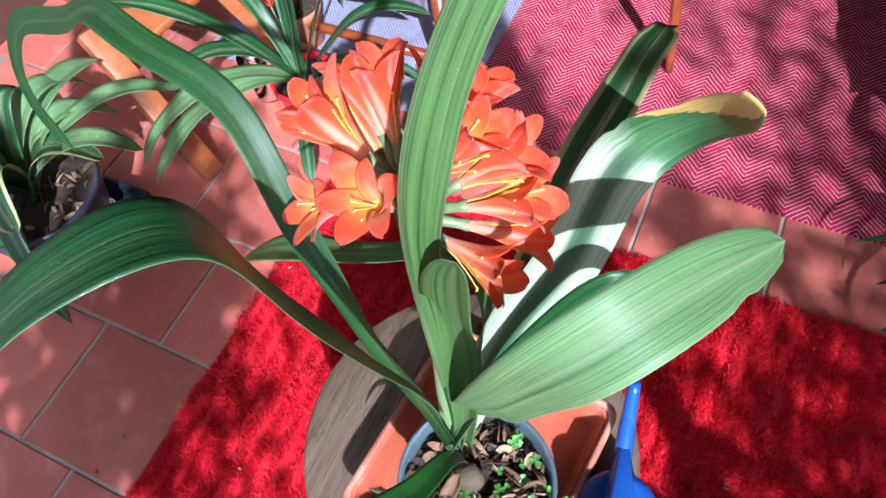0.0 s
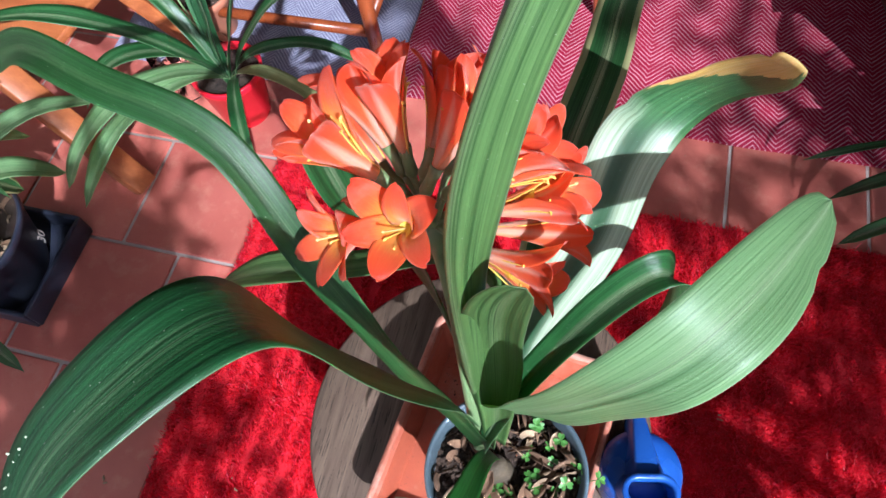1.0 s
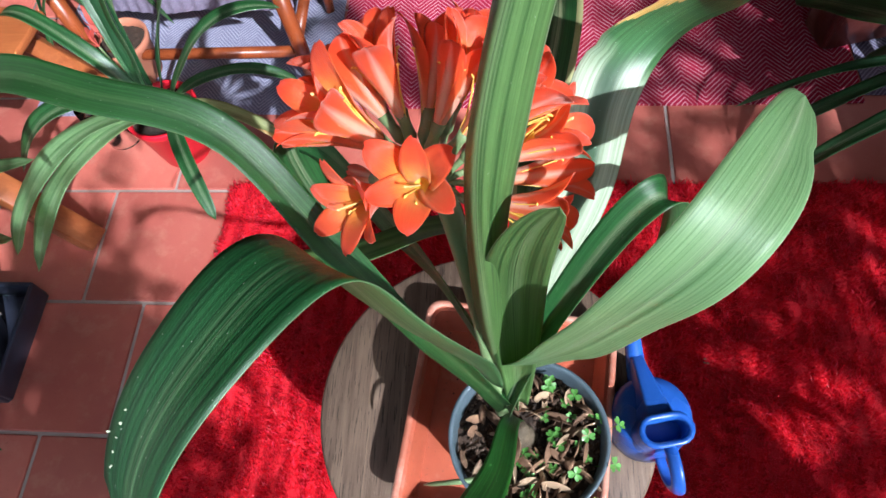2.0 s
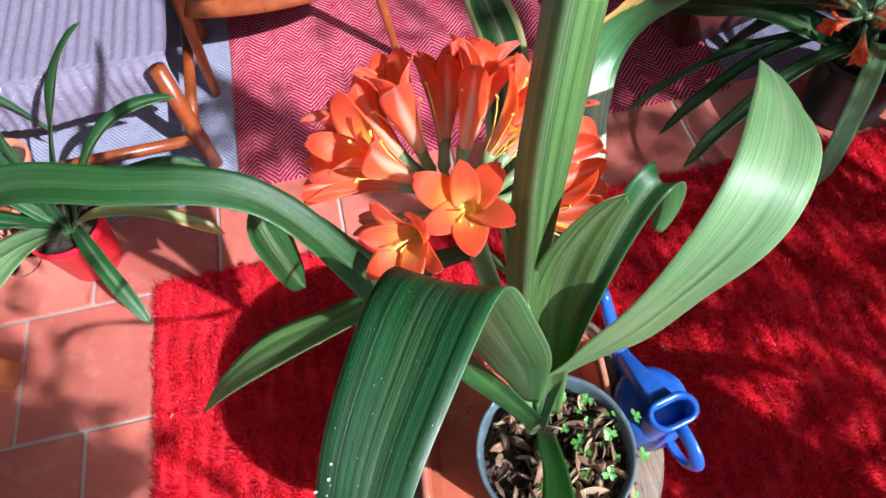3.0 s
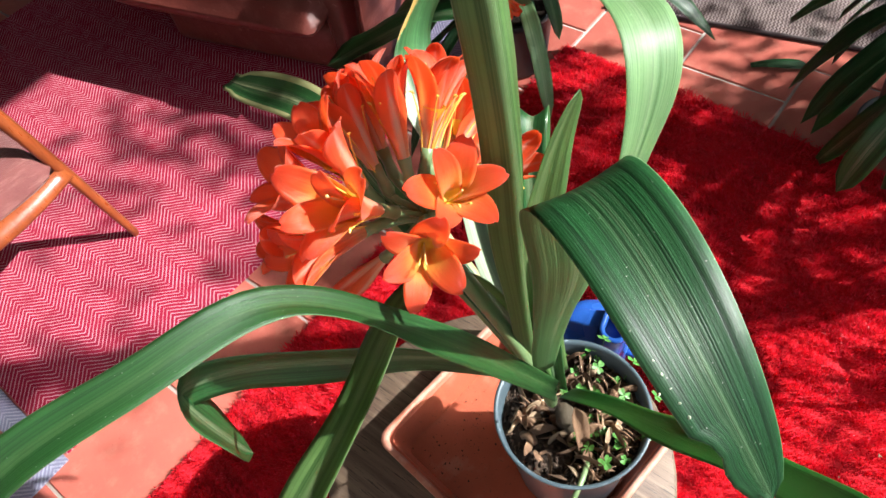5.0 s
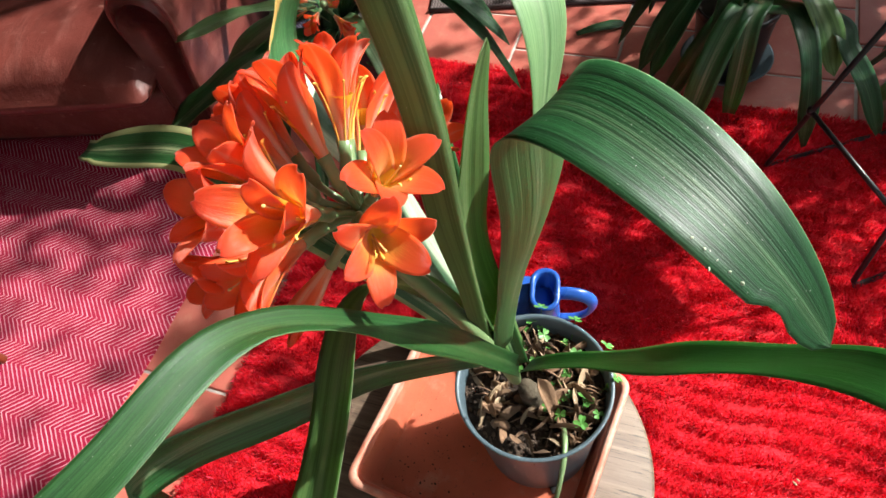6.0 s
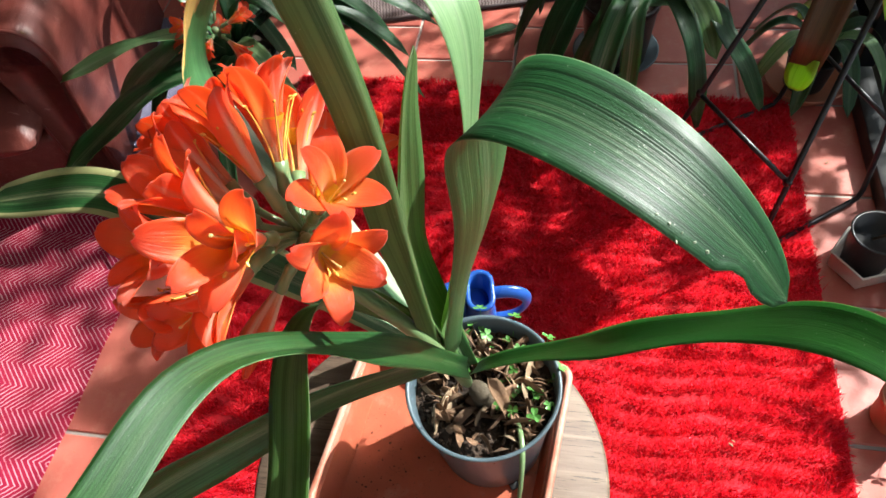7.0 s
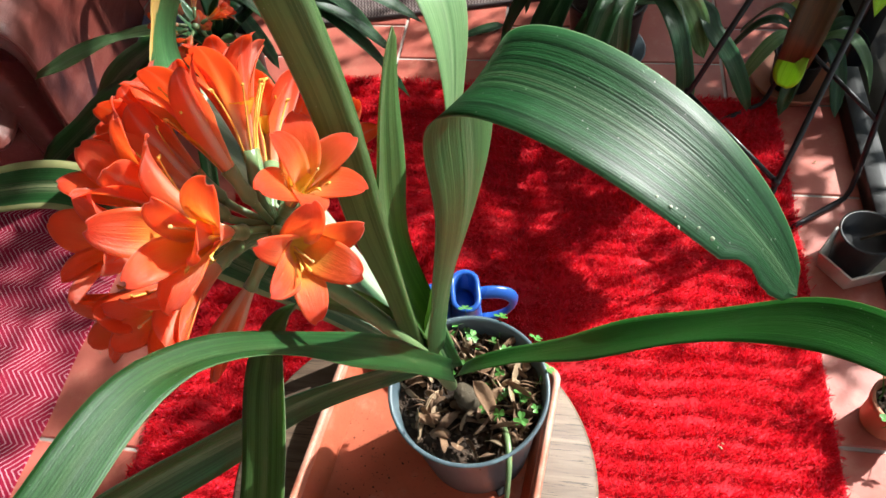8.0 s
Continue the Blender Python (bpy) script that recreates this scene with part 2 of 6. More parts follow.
LEAF_GREENS = [
    leaf_material("leaf green deep", (0.005, 0.036, 0.010), (0.024, 0.128, 0.036), (0.26, 0.40, 0.20), 0.40, 0.0, 0.44, 0.34),
    leaf_material("leaf green mid", (0.013, 0.066, 0.018), (0.048, 0.185, 0.050), (0.40, 0.48, 0.28), 0.38, 3.1, 0.36, 0.85),
    # lightened copy of the leaf green, with sunlit gloss put into the base
    leaf_material("leaf green sunlit pale", (0.105, 0.250, 0.090), (0.30, 0.47, 0.22), (0.48, 0.55, 0.36), 0.42, 6.7, 0.48, 0.5),
    # sun glare on a green leaf is put into this whitish base
    leaf_material("glare whitened scorched leaf", (0.36, 0.48, 0.31), (0.62, 0.71, 0.55), (0.020, 0.085, 0.030), 0.28, 4.4, 0.32, 1.0, dry=0.405, whole=True, glare_end=0.345),
    leaf_material("leaf green cream edged", (0.016, 0.075, 0.022), (0.07, 0.21, 0.06), (0.62, 0.65, 0.36), 0.40, 8.2, 0.36, 0.95, margin=0.13),
    leaf_material("leaf green olive", (0.058, 0.150, 0.040), (0.19, 0.34, 0.105), (0.42, 0.49, 0.28), 0.42, 10.3, 0.36, 0.5),
    leaf_material("leaf green fresh", (0.012, 0.078, 0.012), (0.040, 0.190, 0.030), (0.2, 0.35, 0.1), 0.46, 11.9, 0.34, 0.12),
    leaf_material("leaf green even", (0.010, 0.058, 0.012), (0.036, 0.145, 0.030), (0.20, 0.30, 0.12), 0.42, 16.4, 0.44, 0.30),
]
LEAF_UNDER = leaf_material("leaf underside", (0.052, 0.185, 0.055), (0.16, 0.37, 0.13), (0.36, 0.44, 0.25), 0.48, 14.2, 0.42, 0.45)


def petal_material(name, outer):
    """Outside: a pale midstripe up from the tube; inside: a yellow throat and a faint paler rib."""
    M = Mat(name, 0.42 if outer else 0.36, spec=0.4 if outer else 0.75)
    c = M.node("ShaderNodeTexCoord")
    sep = M.node("ShaderNodeSeparateXYZ")
    M.link(c.outputs["UV"], sep.inputs[0])
    mp = M.node("ShaderNodeMapping")
    mp.inputs["Scale"].default_value = (16, 0.7, 1)
    M.link(c.outputs["UV"], mp.inputs[0])
    vein = M.noise(2.2, 3, 0.6, mp.outputs[0])
    mid = M.math("ABSOLUTE", M.math("SUBTRACT", sep.outputs[0], 0.5))
    shift = M.math("MULTIPLY", M.math("SUBTRACT", vein, 0.5), 0.22)
    if outer:
        col = M.ramp(sep.outputs[1], [(0.0, (0.86, 0.80, 0.42)), (0.16, (0.97, 0.68, 0.42)), (0.42, (0.97, 0.22, 0.075)), (1.0, (0.96, 0.105, 0.030))])
        grow = M.math("SUBTRACT", 0.36, M.math("MULTIPLY", sep.outputs[1], 0.31))
        pale, amount = (0.98, 0.84, 0.72), 1.0
    else:
        col = M.ramp(M.math("ADD", sep.outputs[1], shift), [(0.0, (0.97, 0.90, 0.34)), (0.56, (0.98, 0.78, 0.12)), (0.78, (0.97, 0.22, 0.055)), (1.0, (0.96, 0.090, 0.034))])
        grow = M.math("SUBTRACT", 0.12, M.math("MULTIPLY", sep.outputs[1], 0.17))
        pale, amount = (0.97, 0.42, 0.14), 0.45
    stripe = M.ramp(M.math("SUBTRACT", M.math("ADD", grow, M.math("MULTIPLY", shift, 0.5)), mid), [(0.0, (0, 0, 0)), (0.16, (1, 1, 1))])
    col = M.mix(M.math("MULTIPLY", stripe, amount), col, pale)
    col = M.mix(M.math("MULTIPLY", vein, 0.20), col, (0.95, 0.095, 0.024))
    for socket, value in (("Sheen Weight", 1.0), ("Sheen Roughness", 0.4), ("Sheen Tint", (1.0, 0.72, 0.60, 1))):
        M.b.inputs[socket].default_value = value
    M.color(col).bump(vein, 0.6, 0.0014)
    M.glow_through(0.70 if outer else 0.66, M.mix(0.15 if outer else 0.45, M.mix(0.35, col, (1.0, 0.9, 0.75)) if outer else col, (1.0, 0.36, 0.065)))
    return M.m


PETAL, PETAL_IN = petal_material("orange petal outside", True), petal_material("orange petal inside", False)
STAMEN = simple("stamen yellow", (0.85, 0.55, 0.10), 0.5, 0.15, 80)
THROAT = Mat("yellow throat", 0.5, (0.96, 0.72, 0.08)).glow_through(0.55, (1.0, 0.80, 0.12)).m
ANTHER = simple("anther cream", (0.80, 0.62, 0.22), 0.7, 0.2, 200)
STALK = leaf_material("stalk green", (0.05, 0.15, 0.03), (0.11, 0.26, 0.06), (0.3, 0.4, 0.2), 0.1, 1.0, 0.4, 0.1)


def tile_material():
    M = Mat("terracotta tile", 0.42, spec=0.45)
    co = M.node("ShaderNodeNewGeometry").outputs["Position"]
    big = M.noise(3.5, 4, 0.6, co)
    mid = M.noise(17, 5, 0.65, co)
    fine = M.noise(160, 3, 0.6, co)
    base = M.ramp(big, [(0.25, (0.38, 0.096, 0.076)), (0.5, (0.46, 0.132, 0.100)), (0.75, (0.53, 0.172, 0.132))])
    tone = M.ramp(M.rnd(), [(0.0, (0.78, 0.74, 0.74)), (1.0, (1.12, 1.08, 1.04))])
    col = M.mix(1.0, base, tone, "MULTIPLY")
    col = M.mix(M.math("MULTIPLY", M.ramp(mid, [(0.52, (0, 0, 0)), (0.74, (1, 1, 1))]), 0.35), col, (0.56, 0.30, 0.22))
    col = M.mix(M.math("MULTIPLY", M.ramp(fine, [(0.62, (0, 0, 0)), (0.72, (1, 1, 1))]), 0.3), col, (0.20, 0.06, 0.04))
    M.color(col).rough(M.math("ADD", 0.20, M.math("MULTIPLY", mid, 0.28)))
    M.bump(M.math("ADD", mid, M.math("MULTIPLY", fine, 0.25)), 0.22, 0.0025)
    return M.m


TILE = tile_material()
GROUT = simple("grey grout", (0.42, 0.37, 0.33), 0.9, 0.25, 40)
# dimmed so that the unseen walls and ceiling bounce little light
WALL = simple("dim plaster", (0.27, 0.24, 0.205), 0.85, 0.05, 20)


def pile_material():
    M = Mat("red shag pile", 0.42, spec=0.32)
    co = M.node("ShaderNodeNewGeometry").outputs["Position"]
    big = M.noise(9, 4, 0.65, co)
    col = M.ramp(M.island(), [(0.0, (0.42, 0.005, 0.012)), (0.7, (0.64, 0.010, 0.032)), (0.93, (0.80, 0.026, 0.090)), (1.0, (0.90, 0.10, 0.20))])
    col = M.mix(M.math("MULTIPLY", big, 0.4), col, (0.54, 0.002, 0.012))
    M.color(col)
    M.glow_through(0.50, (0.88, 0.014, 0.04))
    M.b.inputs["Sheen Weight"].default_value = 0.25
    M.b.inputs["Sheen Tint"].default_value = (1.0, 0.25, 0.35, 1)
    return M.m


PILE = pile_material()
BACKING = simple("red rug backing", (0.58, 0.004, 0.016), 0.9, 0.3, 60)


def herringbone(name, ground, thread, period, pitch, rise, width):
    """A woven zigzag: threads that run up and down across bands."""
    M = Mat(name, 0.9, ground, spec=0.15)
    co = M.node("ShaderNodeTexCoord").outputs["Object"]
    sep = M.node("ShaderNodeSeparateXYZ")
    M.link(co, sep.inputs[0])
    wob = M.noise(6, 3, 0.5, co)
    slub = M.noise(85, 2, 0.5, co)
    x = M.math("ADD", sep.outputs[0], M.math("MULTIPLY", wob, 0.014))
    y = M.math("ADD", sep.outputs[1], M.math("ADD", M.math("MULTIPLY", wob, 0.016), M.math("MULTIPLY", slub, 0.0045)))
    tri = M.math("MULTIPLY", M.math("ABSOLUTE", M.math("SUBTRACT", M.math("FRACT", M.math("DIVIDE", x, period)), 0.5)), 2 * rise)
    ph = M.math("FRACT", M.math("DIVIDE", M.math("ADD", y, tri), pitch))
    line = M.math("LESS_THAN", ph, width)
    fine = M.noise(700, 3, 0.6, co)
    worn = M.noise(26, 4, 0.6, co)
    g = M.mix(M.math("MULTIPLY", fine, 0.6), ground, tuple(0.45 * v for v in ground))
    keep = M.math("MULTIPLY", line, M.ramp(M.math("ADD", M.math("MULTIPLY", worn, 0.5), M.math("MULTIPLY", fine, 0.5)), [(0.36, (0, 0, 0)), (0.52, (1, 1, 1))]))
    M.color(M.mix(keep, g, thread))
    M.bump(M.math("ADD", M.math("MULTIPLY", line, 0.7), fine), 0.6, 0.0025)
    return M.m


WOVEN_RED = herringbone("woven red zigzag", (0.37, 0.011, 0.047), (0.62, 0.31, 0.36), 0.108, 0.0146, 0.058, 0.27)
WOVEN_GREY = herringbone("woven grey zigzag", (0.25, 0.25, 0.36), (0.38, 0.39, 0.50), 0.108, 0.0125, 0.060, 0.45)


def wood(name, dark, lite, grain=(2, 30, 30), rough=0.45, cracks=0.0):
    M = Mat(name, rough, dark)
    co = M.coords("Object", grain)
    rings = M.noise(1.6, 6, 0.65, co, 0.6)
    fine = M.noise(9, 4, 0.6, co)
    col = M.ramp(rings, [(0.28, dark), (0.55, tuple((a + b) / 2 for a, b in zip(dark, lite))), (0.75, lite)])
    col = M.mix(M.math("MULTIPLY", fine, 0.35), col, tuple(v * 0.6 for v in dark))
    if cracks:
        col = M.mix(M.math("MULTIPLY", M.math("GREATER_THAN", fine, 0.61), cracks), col, (0.03, 0.02, 0.015))
    M.color(col).rough(M.math("ADD", rough - 0.1, M.math("MULTIPLY", fine, 0.25)))
    M.bump(M.math("ADD", rings, fine), 0.3, 0.0015)
    return M.m


OLD_WOOD = wood("weathered grey wood", (0.075, 0.046, 0.032), (0.26, 0.185, 0.125), (46, 2.2, 10), 0.60, 0.9)
CHAIR_WOOD = wood("orange varnished wood", (0.17, 0.034, 0.009), (0.34, 0.085, 0.023), (14, 14, 2), 0.28)


def clay_material(name, ground, dust, spread):
    """Terracotta plastic under dried splashes and dust."""
    M = Mat(name, 0.45, ground)
    big, mid, fine = M.noise(6, 4), M.noise(28, 5, 0.65), M.noise(220, 3)
    col = M.ramp(big, [(0.3, tuple(0.72 * v for v in ground)), (0.7, tuple(1.15 * v for v in ground))])
    col = M.mix(M.ramp(M.math("ADD", M.math("MULTIPLY", big, 0.5), M.math("MULTIPLY", mid, 0.5)), [(spread, (0, 0, 0)), (spread + 0.12, (0.75, 0.75, 0.75))]), col, dust)
    col = M.mix(M.math("MULTIPLY", M.math("GREATER_THAN", fine, 0.66), 0.5), col, (0.10, 0.045, 0.03))
    M.color(col).rough(M.math("ADD", 0.30, M.math("MULTIPLY", mid, 0.4)))
    M.bump(M.math("ADD", mid, fine), 0.2, 0.001)
    return M.m


CLAY = clay_material("terracotta tray", (0.42, 0.100, 0.050), (0.47, 0.22, 0.15), 0.55)
CLAY_RIM = clay_material("dusty terracotta rim", (0.46, 0.15, 0.09), (0.56, 0.33, 0.25), 0.46)
POT = simple("blue grey plastic", (0.075, 0.108, 0.128), 0.42, 0.12, 25)
POT_RED = simple("red plastic pot", (0.72, 0.012, 0.03), 0.3, 0.08, 20, bump=0.05)
POT_DARK = simple("dark blue plastic pot", (0.028, 0.034, 0.055), 0.38, 0.2, 20)
POT_BLACK = simple("black plastic pot", (0.012, 0.012, 0.013), 0.4, 0.2, 20)
BLUE = simple("blue plastic", (0.020, 0.085, 0.36), 0.28, 0.08, 16, bump=0.04)
SOIL = simple("dark potting soil", (0.045, 0.027, 0.017), 0.95, 0.6, 60, bump=0.9)
CLOVER = simple("clover green", (0.085, 0.25, 0.045), 0.5, 0.25, 60)
HUSK = simple("dry leaf husk", (0.17, 0.095, 0.052), 0.85, 0.6, 90, bump=0.7)
HUSK_PALE = simple("pale leaf husk", (0.33, 0.23, 0.14), 0.85, 0.55, 90, bump=0.7)
IRON = simple("black iron", (0.012, 0.012, 0.014), 0.4, 0.25, 40, bump=0.1)


def worn_velvet():
    """Plum velvet with rubbed pale streaks and scuffs."""
    M = Mat("plum velvet", 0.7, spec=0.3)
    big = M.noise(5, 4)
    nap = M.noise(160, 3)
    rub = M.noise(7, 5, 0.65, M.coords("Object", (1, 9, 1)))
    col = M.ramp(big, [(0.3, (0.105, 0.026, 0.026)), (0.7, (0.185, 0.056, 0.050))])
    col = M.mix(M.math("MULTIPLY", M.ramp(rub, [(0.54, (0, 0, 0)), (0.72, (1, 1, 1))]), 0.55), col, (0.34, 0.17, 0.14))
    col = M.mix(M.math("MULTIPLY", nap, 0.3), col, (0.08, 0.02, 0.02))
    M.color(col).bump(M.math("ADD", nap, M.math("MULTIPLY", rub, 1.5)), 0.4, 0.003)
    M.b.inputs["Sheen Weight"].default_value = 0.3
    return M.m


def worn_leather():
    """Red brown hide: cloudy tone, rubbed pale grain, short scuffs and fine pores."""
    M = Mat("brown leather", 0.40, spec=0.5)
    big, mid = M.noise(2.2, 4), M.noise(13, 5, 0.65)
    pore = M.noise(210, 3)
    rub = M.noise(4, 5, 0.7, M.coords("Object", (5, 1, 5)))
    scuff = M.noise(11, 3, 0.6, M.coords("Object", (2, 7, 3)))
    col = M.ramp(big, [(0.3, (0.115, 0.024, 0.018)), (0.7, (0.20, 0.048, 0.036))])
    col = M.mix(M.math("MULTIPLY", M.ramp(rub, [(0.50, (0, 0, 0)), (0.72, (1, 1, 1))]), 0.40), col, (0.33, 0.13, 0.105))
    col = M.mix(M.math("MULTIPLY", M.ramp(scuff, [(0.66, (0, 0, 0)), (0.72, (1, 1, 1))]), 0.55), col, (0.42, 0.22, 0.18))
    col = M.mix(M.math("MULTIPLY", pore, 0.4), col, (0.07, 0.014, 0.010))
    M.color(col).rough(M.math("ADD", 0.28, M.math("MULTIPLY", mid, 0.30)))
    M.bump(M.math("ADD", M.math("ADD", mid, M.math("MULTIPLY", rub, 1.2)), M.math("MULTIPLY", pore, 0.25)), 0.5, 0.005)
    return M.m


LEATHER = worn_leather()
SEAT_CLOTH = worn_velvet()
TERRA = simple("terracotta clay pot", (0.50, 0.19, 0.11), 0.7, 0.2, 20)
WHITE_PLASTIC = simple("white plastic", (0.72, 0.68, 0.62), 0.45, 0.1, 25)
YELLOW = simple("ochre glazed pot", (0.62, 0.36, 0.10), 0.45, 0.15, 14)

# ---- setting ----
TP = 0.31
FX0, FX1, FY0, FY1 = -1.3, 3.6, -1.53, 2.6
floor = tagged(new("floor"), "terracotta floor tiles in brick bond with grey grout", "floor", kind="structure")
part("grout_bed", box(FX1 - FX0, FY1 - FY0, 0.1, 0, pose((FX0 + FX1) / 2, (FY0 + FY1) / 2, -0.0545)), GROUT, floor)

RUG_W, RUG_D = 1.93, 1.375
rug = thing("shag_rug", "bright red shag pile rug lying on terracotta tiles", "rug", pose(0.0, 0.0, 0.0))


def rug_xy(u, v):
    """The rug's outline: its far end lies a little askew."""
    return u * (RUG_W - 0.075 * v), -v * RUG_D - 0.0 * u


def build_rug():
    rng = np.random.default_rng(4)
    nx, ny = 130, 100
    verts, faces = [], []
    for j in range(ny + 1):
        for i in range(nx + 1):
            u, v = i / nx, j / ny
            x, y = rug_xy(u, v)
            e = min(u * RUG_W, (1 - u) * RUG_W, v * RUG_D, (1 - v) * RUG_D)
            lift = min(1.0, e / 0.018) ** 0.5
            rib = 0.5 + 0.5 * math.sin(2 * math.pi * x / 0.042 + 2.4 * noise.noise((x * 4, y * 5, 0)))
            z = 0.004 + lift * (0.002 + 0.0036 * rib * rib + 0.004 * noise.noise((x * 14, y * 14, 1)))
            verts.append((x, y, z))
    for j in range(ny):
        for i in range(nx):
            a = j * (nx + 1) + i
            faces.append((a, a + nx + 1, a + nx + 2, a + 1))
    me = mesh_from("backing", verts, faces)
    part("backing", me, BACKING, rug)
    n = 300000
    u, v = rng.uniform(0, 1, n), rng.uniform(0, 1, n)
    x = u * (RUG_W - 0.075 * v) + rng.normal(0, 0.002, n)
    y = -v * RUG_D + rng.normal(0, 0.002, n)
    rib = 0.5 + 0.5 * np.sin(2 * np.pi * x / 0.042 + 1.3 * np.sin(y * 9.1 + 2 * x) * np.sin(x * 5.3) + 0.9 * np.sin(y * 23.0))
    swell = 0.5 + 0.5 * np.sin(y * 31 + 3 * np.sin(x * 17)) * np.sin(x * 26 + 2 * np.sin(y * 13))
    z = 0.003 + 0.0052 * rib * rib + 0.0040 * swell
    lean = 2.6 * np.sin(x * 13.3 + 2.2 * np.sin(y * 11.1)) + 1.5 * np.sin(y * 37 + x * 21) + rng.normal(0, 1.0, n)
    tilt = np.abs(rng.normal(0.55, 0.3, n))
    ln = rng.uniform(0.010, 0.021, n) * (0.50 + 0.50 * rib + 0.2 * swell)
    w = rng.uniform(0.0005, 0.0012, n)
    dx, dy, dz = np.cos(lean) * np.sin(tilt), np.sin(lean) * np.sin(tilt), np.cos(tilt)
    ang = rng.uniform(0, np.pi, n)
    sx, sy = np.cos(ang) * w, np.sin(ang) * w
    P = np.zeros((n, 5, 3), np.float32)
    P[:, 0] = np.stack([x - sx, y - sy, z], 1)
    P[:, 1] = np.stack([x + sx, y + sy, z], 1)
    mx, my, mz = x + dx * ln * 0.55, y + dy * ln * 0.55, z + dz * ln * 0.62
    P[:, 2] = np.stack([mx + sx, my + sy, mz], 1)
    P[:, 3] = np.stack([mx - sx, my - sy, mz], 1)
    P[:, 4] = np.stack([x + dx * ln * 1.15, y + dy * ln * 1.15, z + dz * ln * 0.95], 1)
    me = bpy.data.meshes.new("pile")
    me.vertices.add(n * 5)
    me.vertices.foreach_set("co", P.ravel())
    base = np.arange(n, dtype=np.int32)[:, None] * 5
    quads = base + np.array([0, 1, 2, 3], np.int32)
    tris = base + np.array([3, 2, 4], np.int32)
    loops = np.concatenate([quads, tris], 1).ravel()
    me.loops.add(len(loops))
    me.loops.foreach_set("vertex_index", loops)
    me.polygons.add(2 * n)
    starts = (np.arange(n, dtype=np.int32)[:, None] * 7 + np.array([0, 4], np.int32)).ravel()
    me.polygons.foreach_set("loop_start", starts)
    me.update(calc_edges=True)
    pile = part("shag", me, PILE, rug)
    tagged(pile, kind="stuff")


build_rug()


def flat_rug(name, x0, x1, y0, y1, material, label, thick=0.006, seed=0, wave=0.004):
    """A woven rug with a faint roll in it and slightly uneven edges."""
    th = thing(name, label, "rug", pose(x0, y0, 0))
    nx, ny = int((x1 - x0) / 0.02), int((y1 - y0) / 0.02)
    verts, faces = [], []
    for layer in (0, 1):
        for j in range(ny + 1):
            for i in range(nx + 1):
                x, y = (x1 - x0) * i / nx, (y1 - y0) * j / ny
                wx = 0.004 * noise.noise((y * 9, seed, 0)) * (1 if i in (0, nx) else 0)
                wy = 0.005 * noise.noise((x * 6, seed + 5, 0))
                z = thick + wave * max(0, noise.noise((x * 3.2 + seed, y * 3.2, 2.0))) if layer else 0.0006
                verts.append((x + wx, y + wy, z))
    M = (nx + 1) * (ny + 1)
    for j in range(ny):
        for i in range(nx):
            a = j * (nx + 1) + i
            faces.append((a, a + nx + 1, a + nx + 2, a + 1))
            faces.append((M + a, M + a + 1, M + a + nx + 2, M + a + nx + 1))
    ring = [i for i in range(nx + 1)] + [j * (nx + 1) + nx for j in range(1, ny + 1)] + [ny * (nx + 1) + i for i in range(nx - 1, -1, -1)] + [j * (nx + 1) for j in range(ny - 1, 0, -1)]
    for a, b in zip(ring, ring[1:] + ring[:1]):
        faces.append((a, b, M + b, M + a))
    part("weave", mesh_from(name, verts, faces, smooth=False), material, th)
    return th


flat_rug("woven_rug", 0.222, 1.56, 0.236, 1.9, WOVEN_RED, "red and white herringbone woven rug on the tiled floor", seed=3)
flat_rug("grey_rug", -0.62, 0.216, 0.222, 1.9, WOVEN_GREY, "pale grey herringbone woven rug under the wooden chair", seed=8)
WOVEN_PURPLE = herringbone("woven purple grey zigzag", (0.13, 0.12, 0.19), (0.26, 0.25, 0.34), 0.108, 0.0125, 0.060, 0.45)
flat_rug("grey_runner", 1.566, 2.2, 0.26, 1.2, WOVEN_PURPLE, "grey woven rug end beside the leather armchair", seed=12)

# ---- round table, tray and pot ----
TABLE = Vector((0.669, -0.647, 0.39))
table = thing("round_table", "small round weathered wooden side table on the red rug", "table", pose(TABLE.x, TABLE.y, 0))
part("tabletop", lathe([(0, 0.355), (0.246, 0.355), (0.254, 0.360), (0.2565, 0.372), (0.2555, 0.384), (0.250, 0.390), (0.12, 0.3905), (0, 0.3905)], 96), OLD_WOOD, table)
for k in range(3):
    a = 2 * math.pi * k / 3 + 0.6
    part("leg", tube([(0.13 * math.cos(a), 0.13 * math.sin(a), 0.36), (0.20 * math.cos(a), 0.20 * math.sin(a), 0.0)], [0.022, 0.017], 14), OLD_WOOD, table)


